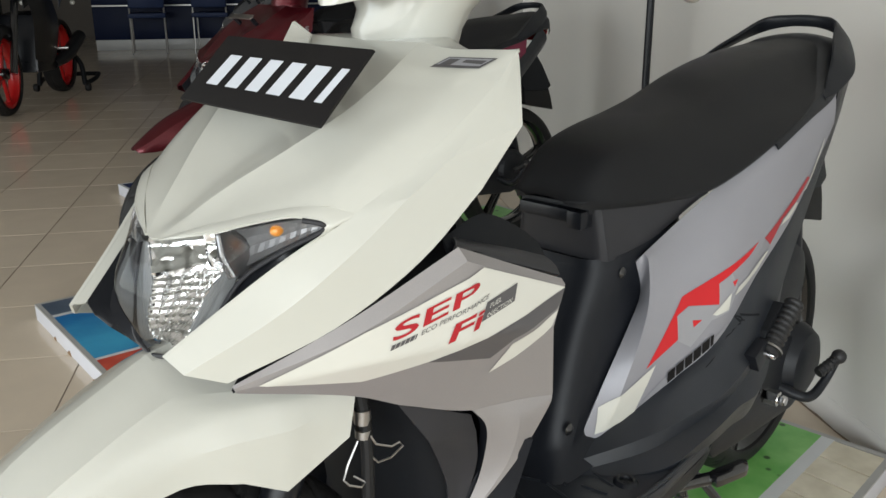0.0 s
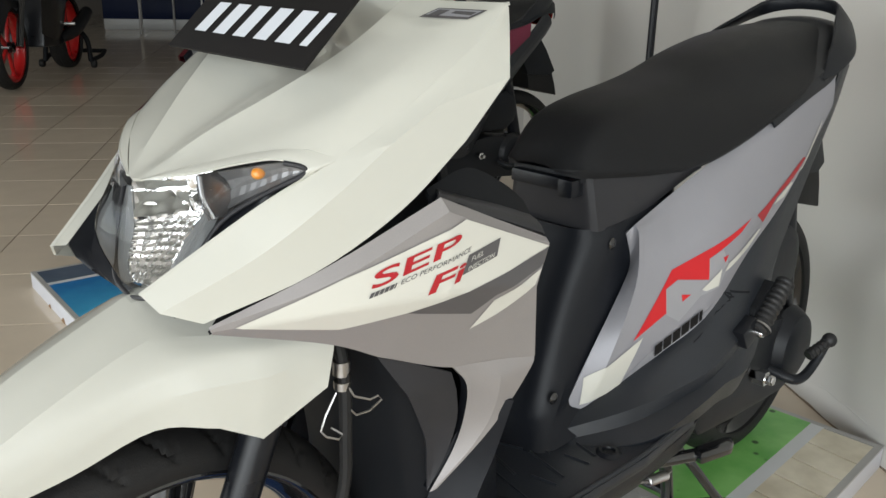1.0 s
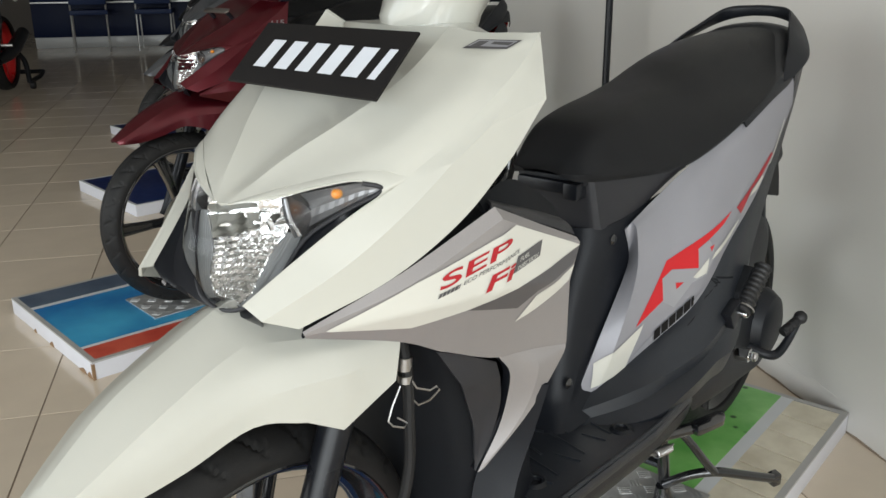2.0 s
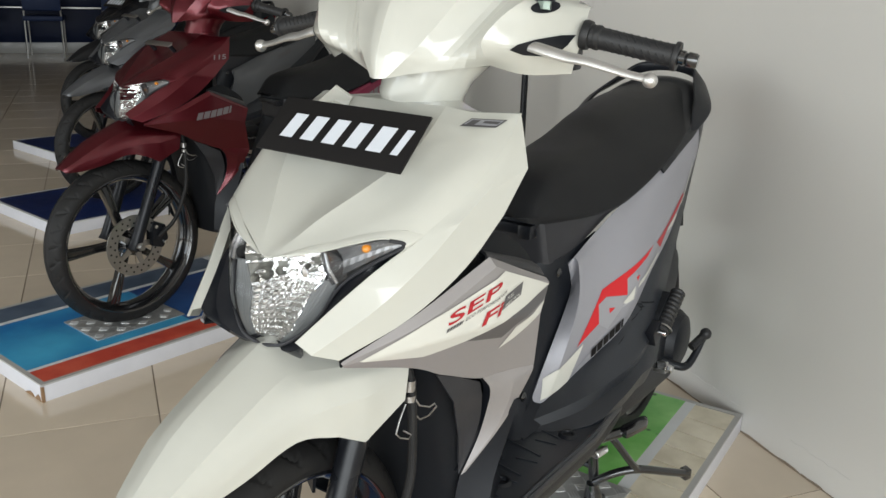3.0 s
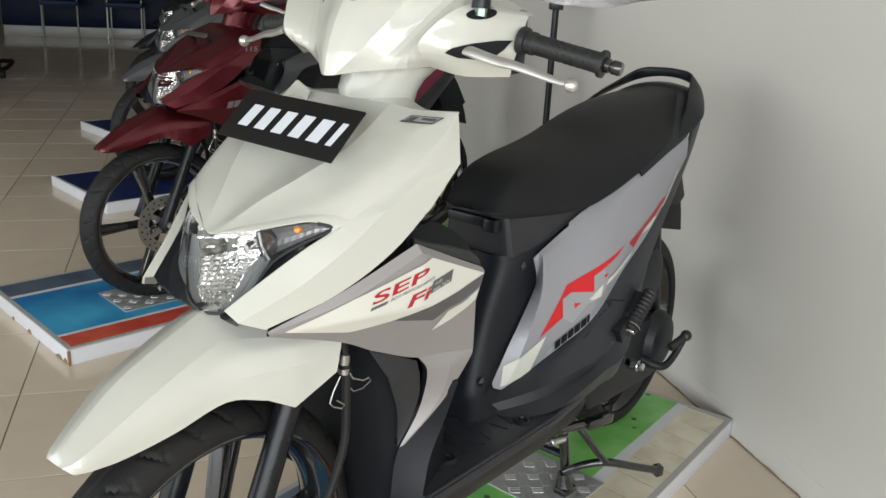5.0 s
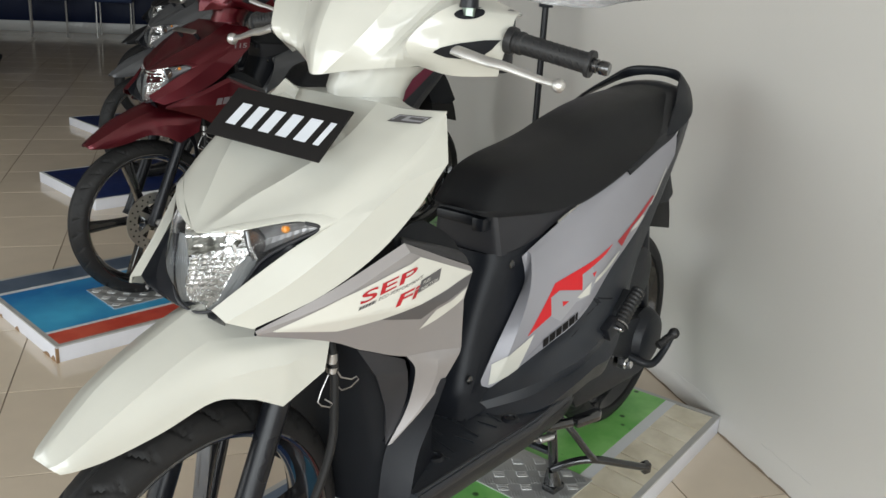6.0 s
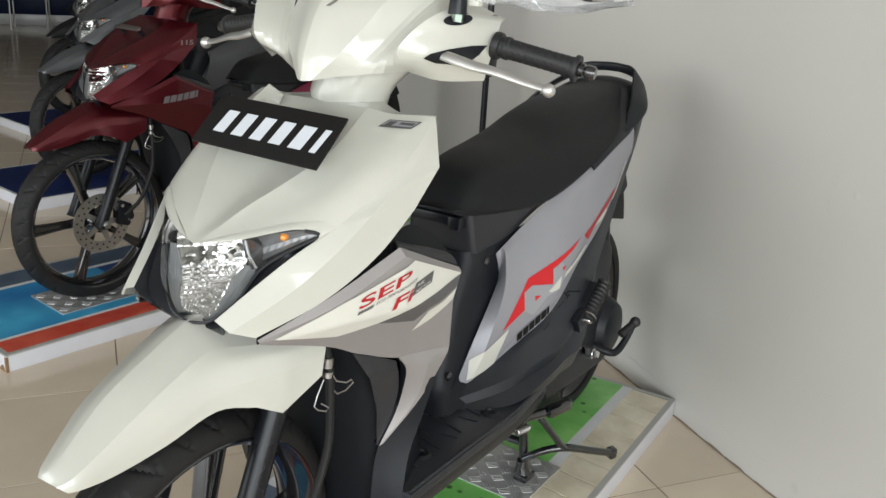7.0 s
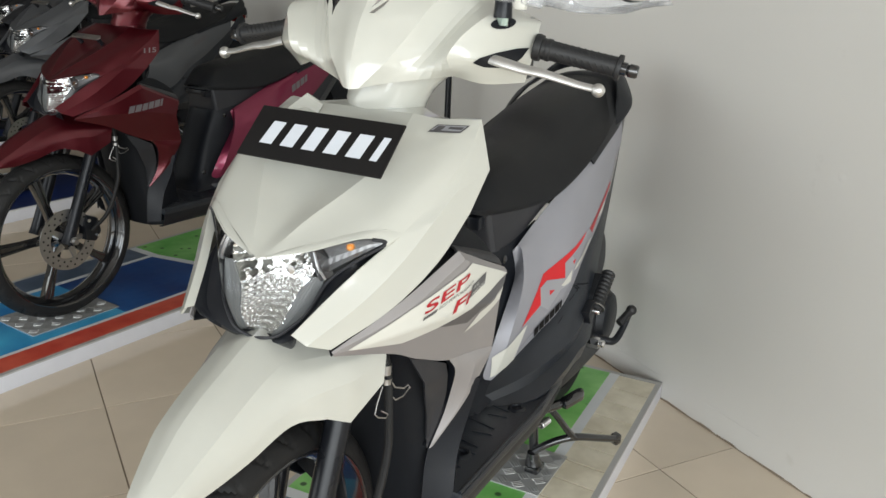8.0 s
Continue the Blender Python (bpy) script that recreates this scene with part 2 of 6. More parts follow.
SIDE = Matrix(((0, 0, 1, 0), (1, 0, 0, 0), (0, 1, 0, 0), (0, 0, 0, 1)))   # slab's x, y, height -> y, z, x
AXLE = Matrix(((0, 0, 1, 0), (1, 0, 0, 0), (0, 1, 0, 0), (0, 0, 0, 1)))   # lathe's axis -> x

# ---- the showroom ----
def tile_material():
    m = material("glazed_beige_tile", (0.71, 0.605, 0.475), 0.10, 0, 0.0, 0.05, 0.09, 7, 0.02, 60, spec=0.5, rough_vary=0.05)
    n, l = m.node_tree.nodes, m.node_tree.links
    info, ramp, mix = n.new("ShaderNodeObjectInfo"), n.new("ShaderNodeMapRange"), n.new("ShaderNodeMix")
    ramp.inputs["To Min"].default_value, ramp.inputs["To Max"].default_value = 0.93, 1.05
    mix.data_type, mix.blend_type = "RGBA", "MULTIPLY"
    mix.inputs[0].default_value = 1.0
    base = n["Principled BSDF"].inputs["Base Color"]
    l.new(info.outputs["Random"], ramp.inputs["Value"])
    l.new(base.links[0].from_socket, mix.inputs[6])
    l.new(ramp.outputs[0], mix.inputs[7])
    l.new(mix.outputs[2], base)
    return m


FLOOR = tile_material()
GROUT = material("dark_grout", (0.24, 0.185, 0.135), 0.8, 0, 0, 0.1, 0.2, 20, 0.3, 300)
# ceiling is never in view; its grey is set to cut bounce light
CEILING = material("grey_ceiling_paint", (0.36, 0.35, 0.34), 0.8, 0, 0, 0.1, 0.03, 2)
# NAVY, DARKWALL, WHITETRIM: the far end's dimness is put into the colour
NAVY = material("dimmed_navy_laminate", (0.0035, 0.009, 0.036), 0.4, 0, 0, 0.1, 0.1, 5, spec=0.12)
BLUEVINYL = material("blue_upholstery", (0.006, 0.020, 0.075), 0.5, 0, 0, 0.1, 0.1, 10, spec=0.3)
DARKWALL = material("dimmed_brown_wall", (0.13, 0.113, 0.096), 0.7, 0, 0, 0.1, 0.05, 2)
WHITETRIM = material("dimmed_white_trim", (0.42, 0.42, 0.41), 0.35, 0, 0.2, 0.1, 0.04, 8)
SKIRT = material("dark_skirting", (0.06, 0.045, 0.04), 0.4, 0, 0.1, 0.1, 0.1, 8)
ALUFRAME = material("anodised_window_frame", (0.35, 0.35, 0.35), 0.4, 0.8, 0, 0.1, 0.05, 10)


def plaster():
    """Warm grey wall paint with faint rolling marks, scuffs and a few small stains."""
    m = material("painted_plaster_wall", (0.655, 0.637, 0.60), 0.6, 0, 0, 0.1, 0.05, 1.6, 0.15, 90)
    n, l = m.node_tree.nodes, m.node_tree.links
    tc = n["Texture Coordinate"]
    spots, ramp, mix = n.new("ShaderNodeTexNoise"), n.new("ShaderNodeValToRGB"), n.new("ShaderNodeMix")
    spots.inputs["Scale"].default_value, spots.inputs["Detail"].default_value, spots.inputs["Roughness"].default_value = 4.5, 8, 0.62
    ramp.color_ramp.elements[0].position, ramp.color_ramp.elements[1].position = 0.66, 0.80
    ramp.color_ramp.elements[0].color, ramp.color_ramp.elements[1].color = (1, 1, 1, 1), (0.80, 0.78, 0.75, 1)
    mix.data_type, mix.blend_type = "RGBA", "MULTIPLY"
    mix.inputs[0].default_value = 0.8
    base = n["Principled BSDF"].inputs["Base Color"]
    l.new(tc.outputs["Object"], spots.inputs["Vector"])
    l.new(spots.outputs["Fac"], ramp.inputs[0])
    l.new(base.links[0].from_socket, mix.inputs[6])
    l.new(ramp.outputs[0], mix.inputs[7])
    l.new(mix.outputs[2], base)
    return m


PLASTER = plaster()


def setting(name, bm, mat, label, category, m=None):
    ob = part(name, bm, mat)
    if m is not None:
        ob.matrix_basis = m
    return tagged(ob, label, category, kind="structure")


TILE, COURSE = 0.409, 0.379     # joint pitch along the long wall and away from it
floor = setting("floor", block(-16, 6, -9, WALL + 0.2, -0.12, -0.002), GROUT, "glazed beige floor tiles with dark joints", "floor", ROOM)
PIER = -3.2
long_wall = setting("wall_long", block(PIER, 6.2, WALL, WALL + 0.18, -0.05, 3.4), PLASTER, "plain warm grey painted plaster wall behind the scooters", "wall", ROOM)
setting("wall_pier", block(-15.4, PIER, WALL - 0.05, WALL + 0.18, -0.05, 3.4), PLASTER, "warm grey painted wall standing slightly proud of the next bay", "wall", ROOM)
setting("wall_far", block(-15.4, -15.2, -9, WALL - 0.05, -0.05, 3.4), DARKWALL, "dim brown wall at the far end of the showroom", "wall", ROOM)
setting("baseboard", block(-15.2, -15.18, -9, WALL - 0.05, 0, 0.12), SKIRT, "dark skirting along the far wall", "baseboard", ROOM)
setting("ceiling", block(-15.4, 6.2, -9, WALL + 0.2, 3.4, 3.5), CEILING, "unseen showroom ceiling, grey to hold back bounce light", "ceiling", ROOM)


def glazed_wall(name, along, at, start, bays, label, window):
    """Wall with a row of tall glazed openings 2.1 m apart, aluminium mullions between them."""
    bm = bmesh.new()
    lo, hi = start - 1.05, start + 2.1 * bays - 1.05

    def put(a0, a1, z0, z1):
        if along == 0:
            block(a0, a1, at - 0.2, at, z0, z1, 0, None, bm)
        else:
            block(at, at + 0.2, a0, a1, z0, z1, 0, None, bm)
    full = (-15.4, 6.2) if along == 0 else (-6.2, WALL)
    put(full[0], lo, -0.05, 3.4)
    put(hi, full[1], -0.05, 3.4)
    put(lo, hi, -0.05, 0.15)
    put(lo, hi, 2.75, 3.4)
    setting(name, bm, PLASTER, label, "wall", ROOM)
    bm = bmesh.new()
    for k in range(bays + 1):
        a = lo + 2.1 * k
        if along == 0:
            block(a - 0.05, a + 0.05, at - 0.12, at + 0.02, 0.15, 2.75, 0.004, None, bm)
        else:
            block(at - 0.02, at + 0.12, a - 0.05, a + 0.05, 0.15, 2.75, 0.004, None, bm)
    setting(window, bm, ALUFRAME, "aluminium mullions of the unseen glazed openings", "window", ROOM)


glazed_wall("wall_front", 0, -6.0, -2.2, 4, "shop front wall with tall glazed openings", "window_1")
# this end is out of view; its openings are added as a side light
glazed_wall("wall_end", 1, 5.2, -4.4, 3, "unseen end wall, glazed openings added to brighten the side panels", "window_2")

from mathutils.bvhtree import BVHTree


# ---- scooters ----
FA, RA = (-0.318, 0.311), (0.915, 0.296)      # front and rear axle: y, z


def tyre_mesh(y, z, radius, width, seg=384):
    """Tyre with a rounded tread and slanted grooves."""
    bm = bmesh.new()
    rim = radius - 0.047
    prof = []
    for k in range(45):
        a = math.pi * (k / 44 - 0.5) * 1.24
        prof.append((radius - 0.0340 * (1 - math.cos(a)), width / 2 * math.sin(a) / math.sin(0.62 * math.pi), k / 22 - 1))
    prof = [(rim, -width * 0.36, -2)] + prof + [(rim, width * 0.36, 2)]
    rings = []
    for k in range(seg):
        a = 2 * math.pi * k / seg
        ring = []
        for r, h, s in prof:
            cut = 0
            if 0.14 < abs(s) < 0.66:
                ph = (k / seg * 30 + abs(s) * 0.9 + (0.5 if s > 0 else 0)) % 1
                cut = 0.0035 if ph < 0.10 else 0.0
                if 0.40 < abs(s) < 0.58 and 0.10 <= (ph - abs(s) * 1.6) % 1 < 0.20:
                    cut = 0.0030
            if abs(s) < 0.04:
                cut = 0.003
            ring.append(bm.verts.new((h, y + (r - cut) * math.cos(a), z + (r - cut) * math.sin(a))))
        rings.append(ring)
    for k in range(seg):
        a, b = rings[k], rings[(k + 1) % seg]
        for i in range(len(prof) - 1):
            bm.faces.new((a[i], b[i], b[i + 1], a[i + 1]))
    return bm


def wheel(name, y, z, radius, width, parent, disc, turned=20):
    at = Matrix.Translation((0, y, z)) @ AXLE
    w = part(name, lathe([(0.018, -0.05), (0.032, -0.05), (0.036, -0.03), (0.036, 0.03), (0.032, 0.05), (0.018, 0.05)], at, 32), GLOSSBLACK, parent, "gloss black cast wheel hub")
    part("tyre", tyre_mesh(y, z, radius, width), RUBBER, w, "black rubber tyre with slanted grooves", 40)
    rr = radius - 0.044
    part("rim", lathe([(rr + 0.008, -0.034), (rr + 0.007, -0.0395), (rr + 0.002, -0.041), (rr - 0.002, -0.038), (rr - 0.006, -0.029), (rr - 0.011, -0.024), (rr - 0.016, -0.010), (rr - 0.018, 0.0), (rr - 0.016, 0.010), (rr - 0.011, 0.024),
                       (rr - 0.006, 0.029), (rr - 0.002, 0.038), (rr + 0.002, 0.041), (rr + 0.007, 0.0395), (rr + 0.008, 0.034)], at, 72), GLOSSBLACK, w, "gloss black cast rim")
    for k in range(5):
        turn = at @ pose(0, 0, 0, 0, 0, 72 * k + turned)
        bm = bmesh.new()
        for s in (-1, 1):
            slab([(0.03, s * 0.002), (0.03, s * 0.013), (0.10, s * 0.0095), (rr - 0.012, s * 0.016), (rr - 0.012, s * 0.006), (0.10, s * 0.003)][::s], -0.012, 0.015, 0.002, turn, bm)
        slab([(0.03, -0.010), (rr - 0.012, -0.012), (rr - 0.012, 0.012), (0.03, 0.010)], -0.010, 0.010, 0.0, turn, bm)
        part("spoke", bm, GLOSSBLACK, w)
    if disc:
        bm = bmesh.new()
        seg, hole = 72, 0
        d = at @ Matrix.Translation((0, 0, 0.050))
        lathe([(0.060, 0.0), (0.095, 0.0), (0.095, 0.004), (0.060, 0.004)], d, 72, bm, closed=True)
        disc_ob = part("brake_disc", bm, STEEL, w, "drilled steel brake disc")
        # black dots on the solid ring paint the dark of its drilled holes
        bm = bmesh.new()
        for k in range(20):
            for r in (0.070, 0.084):
                a = 2 * math.pi * (k + (r > 0.08) * 0.5) / 20
                lathe([(0.0, 0.0046), (0.0033, 0.0046), (0.0033, 0.0042)], d @ Matrix.Translation((r * math.cos(a), r * math.sin(a), 0)), 8, bm)
        part("drill_hole", bm, INK, disc_ob)
        bm = bmesh.new()
        for k in range(5):
            turn = d @ pose(0, 0, 0, 0, 0, 72 * k)
            slab([(0.024, -0.010), (0.064, -0.006), (0.064, 0.006), (0.024, 0.010)], -0.002, 0.003, 0.0, turn, bm)
        part("disc_carrier", bm, STEEL, w)
    return w


def whole(rows):
    """Rows given from the middle outwards, completed to both sides."""
    return [[(-p[0], p[1], p[2]) for p in r[:0:-1]] + list(r) for r in rows]


def loft_part(name, rows, mat, parent, out, thick=0.003, nu=4, nv=4, su=(), sv=(), mirror=False, label="", angle=32):
    if mirror:
        k = len(rows[0]) - 1
        sv = tuple(k + j for j in sv) + tuple(k - j for j in sv)
        rows = whole(rows)
    return part(name, skin(loft(rows, nu, nv, su, sv), thick, None, out), mat, parent, label, angle)


def decal(name, outline, host, mat, parent, axis=0, lift=0.0007, fine=0.012, label=""):
    """A film laid on a panel: outline in (y, z) seen from the side (axis 0) or (x, z) seen from the front (axis 1)."""
    bm = bmesh.new()
    bm.faces.new([bm.verts.new((a, b, 0)) for a, b in outline])
    bmesh.ops.triangulate(bm, faces=bm.faces[:])
    for _ in range(5):
        long = [e for e in bm.edges if e.calc_length() > fine]
        if not long:
            break
        bmesh.ops.subdivide_edges(bm, edges=long, cuts=1)
        bmesh.ops.triangulate(bm, faces=[f for f in bm.faces if len(f.verts) > 3])
    return part(name, lay(bm, host, axis, lift), mat, parent, label, 80)


def lay(bm, host, axis=0, lift=0.0007):
    """Moves flat (a, b) points onto the host's outer surface."""
    tree = BVHTree.FromPolygons([v.co.copy() for v in host.data.vertices], [list(p.vertices) for p in host.data.polygons])
    for v in bm.verts:
        a, b = v.co.x, v.co.y
        if axis == 0:
            start, way = Vector((0.6, a, b)), Vector((-1, 0, 0))
        else:
            start, way = Vector((a, -1.0, b)), Vector((0, 1, 0))
        place, normal, _, _ = tree.ray_cast(start, way)
        if place is None:
            place, normal, _, _ = tree.find_nearest(Vector((0.2, a, b)) if axis == 0 else Vector((a, -0.3, b)))
        if normal.dot(way) > 0:
            normal = -normal
        v.co = place + normal * lift
    bmesh.ops.recalc_face_normals(bm, faces=bm.faces)
    return bm


def words(text, size, shear=0.0, wide=1.0, bold=0.0):
    """Flat lettering in the built-in font, starting at (0, 0)."""
    cu = bpy.data.curves.new("lettering", "FONT")
    cu.body, cu.size, cu.shear, cu.offset, cu.resolution_u = text, size, shear, bold, 4
    ob = new("lettering", cu)
    me = bpy.data.meshes.new_from_object(ob.evaluated_get(bpy.context.evaluated_depsgraph_get()))
    bm = bmesh.new()
    bm.from_mesh(me)
    bpy.data.objects.remove(ob)
    bpy.data.meshes.remove(me)
    bpy.data.curves.remove(cu)
    for v in bm.verts:
        v.co.x *= wide
    return bm


def slanted(bm, at, along, up):
    """Puts flat lettering at a place, along one direction and up another."""
    for v in bm.verts:
        x, y = v.co.x, v.co.y
        v.co = Vector((at[0] + x * along[0] + y * up[0], at[1] + x * along[1] + y * up[1], 0))
    return bm


def mark_shapes(n, size, gap, lean, widths=None):
    """Plain slanted blocks in a row, each a mesh of its own, that stand for a maker's name."""
    out, x = [], 0
    for k in range(n):
        bm = bmesh.new()
        w = size * (widths[k] if widths else 0.8)
        bm.faces.new([bm.verts.new((x + a, b, 0)) for a, b in ((0, 0), (w, 0), (w + lean * size, size), (lean * size, size))])
        bmesh.ops.subdivide_edges(bm, edges=bm.edges[:], cuts=2, use_grid_fill=True)
        out.append(bm)
        x += w + gap
    return out
def front_fender(parent, mat):
    rows = [
        [(0, -0.506, 0.566), (0.0204, -0.506, 0.566), (0.0256, -0.504, 0.564), (0.0300, -0.501, 0.561), (0.0323, -0.498, 0.558)],
        [(0, -0.498, 0.578), (0.0323, -0.493, 0.573), (0.0382, -0.488, 0.568), (0.0411, -0.484, 0.563), (0.0419, -0.480, 0.558)],
        [(0, -0.466, 0.602), (0.0397, -0.460, 0.591), (0.0456, -0.453, 0.580), (0.0485, -0.447, 0.569), (0.0493, -0.442, 0.559)],
        [(0, -0.408, 0.638), (0.0463, -0.400, 0.623), (0.056, -0.393, 0.606), (0.061, -0.388, 0.589), (0.062, -0.384, 0.572)],
        [(0, -0.347, 0.665), (0.0493, -0.339, 0.650), (0.066, -0.330, 0.633), (0.074, -0.324, 0.615), (0.077, -0.320, 0.593)],
        [(0, -0.300, 0.684), (0.052, -0.303, 0.662), (0.078, -0.286, 0.646), (0.092, -0.277, 0.622), (0.096, -0.272, 0.584)],
        [(0, -0.240, 0.692), (0.086, -0.238, 0.657), (0.101, -0.231, 0.645), (0.109, -0.230, 0.622), (0.108, -0.237, 0.565)],
        [(0, -0.160, 0.696), (0.113, -0.163, 0.651), (0.117, -0.164, 0.643), (0.119, -0.167, 0.630), (0.121, -0.176, 0.598)],
    ]
    ob = loft_part("front_fender", rows, mat, parent, (0, -0.3, 1), 0.003, 5, 4, (5, 6), (1, 3), True, "", 13)
    return ob


def front_cowl(parent, mat):
    rows = [
        [(0, -0.284, 0.785), (0.012, -0.281, 0.786), (0.072, -0.248, 0.806), (0.128, -0.206, 0.819), (0.149, -0.185, 0.812)],
        [(0, -0.238, 0.810), (0.037, -0.237, 0.820), (0.090, -0.205, 0.832), (0.136, -0.172, 0.843), (0.163, -0.138, 0.840)],
        [(0, -0.183, 0.839), (0.067, -0.188, 0.852), (0.109, -0.150, 0.867), (0.147, -0.117, 0.876), (0.172, -0.085, 0.875)],
        [(0, -0.113, 0.884), (0.093, -0.126, 0.890), (0.125, -0.097, 0.896), (0.151, -0.058, 0.908), (0.173, -0.040, 0.903)],
        [(0, -0.040, 0.931), (0.086, -0.046, 0.933), (0.116, -0.034, 0.928), (0.146, -0.017, 0.928), (0.169, -0.008, 0.928)],
        [(0, 0.015, 0.940), (0.070, 0.010, 0.934), (0.104, 0.006, 0.923), (0.142, 0.000, 0.926), (0.168, -0.004, 0.929)],
    ]
    hood = loft_part("front_cowl", rows, mat, parent, (0, -0.6, 0.8), 0.003, 5, 5, (4,), (1,), True, "", 16)
    for side in (1, -1):
        rows = [
            [(0.083, -0.326, 0.716), (0.098, -0.318, 0.702), (0.113, -0.290, 0.690)],
            [(0.104, -0.276, 0.752), (0.132, -0.252, 0.740), (0.150, -0.210, 0.722)],
            [(0.126, -0.232, 0.784), (0.158, -0.198, 0.782), (0.177, -0.140, 0.767)],
            [(0.149, -0.185, 0.812), (0.173, -0.148, 0.822), (0.191, -0.080, 0.819)],
            [(0.163, -0.138, 0.840), (0.180, -0.103, 0.849), (0.195, -0.031, 0.868)],
            [(0.172, -0.085, 0.875), (0.179, -0.052, 0.885), (0.184, -0.020, 0.893)],
            [(0.173, -0.040, 0.903), (0.175, -0.026, 0.907), (0.176, -0.012, 0.911)],
            [(0.169, -0.008, 0.928), (0.170, -0.008, 0.926), (0.171, -0.008, 0.924)],
        ]
        if side < 0:
            rows = flip(rows)
        outer = [(0.012, -0.281, 0.786), (0.045, -0.265, 0.797), (0.072, -0.248, 0.806), (0.100, -0.228, 0.8145), (0.128, -0.206, 0.819), (0.149, -0.185, 0.812), (0.140, -0.207, 0.800), (0.127, -0.232, 0.7835)]
        inner = [(0.012, -0.282, 0.784), (0.045, -0.272, 0.791), (0.070, -0.261, 0.797), (0.098, -0.242, 0.806), (0.122, -0.222, 0.811), (0.139, -0.208, 0.804), (0.134, -0.214, 0.794), (0.123, -0.235, 0.780)]
        rim = [[(side * a[0], a[1], a[2]), (side * (a[0] + b[0]) / 2, (a[1] + b[1]) / 2 - 0.0015, (a[2] + b[2]) / 2), (side * b[0], b[1], b[2]), (side * (b[0] - 0.003), b[1] + 0.014, b[2])] for a, b in zip(outer, inner)]
        part("headlight_surround", skin(loft(rim, 5, 2, (), (2,)), 0.002, None, (side * 0.3, -0.8, 0.4)), mat, hood, "", 24)
        lip = [[r[0], (r[0][0] - side * 0.004, r[0][1] + 0.013, r[0][2] - 0.001)] for r in rows[:4]]
        cheek = part("cowl_cheek", skin(loft(rows, 5, 6, (3, 4), (1,)), 0.003, None, (side, -0.7, 0.2)), mat, hood, "", 16)
        part("cheek_lip", skin(loft(lip, 5, 1), 0.002, None, (-side, -0.3, 0)), mat, cheek)
    return hood


def pillows(rows, across, down, bulge, jitter, seed):
    """A sheet over rows of points, pressed into a grid of small cushions as in a lamp's bowl."""
    random.seed(seed)
    fine = loft(rows, 6 * down // (len(rows) - 1), 6 * across // (len(rows[0]) - 1))
    g = np.array(fine)
    du, dv = np.gradient(g, axis=0), np.gradient(g, axis=1)
    nrm = np.cross(du, dv)
    nrm /= np.maximum(np.linalg.norm(nrm, axis=2, keepdims=True), 1e-9)
    if nrm[:, :, 1].sum() > 0:
        nrm = -nrm
    tilt = {}
    for i in range(g.shape[0]):
        for j in range(g.shape[1]):
            a, b = i // 6, j // 6
            u, v = (i % 6) / 5 * 2 - 1, (j % 6) / 5 * 2 - 1
            k = tilt.setdefault((a, b), (random.uniform(-jitter, jitter), random.uniform(-jitter, jitter)))
            g[i, j] += nrm[i, j] * (bulge * (2 - u * u - v * v) / 2 + k[0] * u + k[1] * v)
    return [list(r) for r in g]


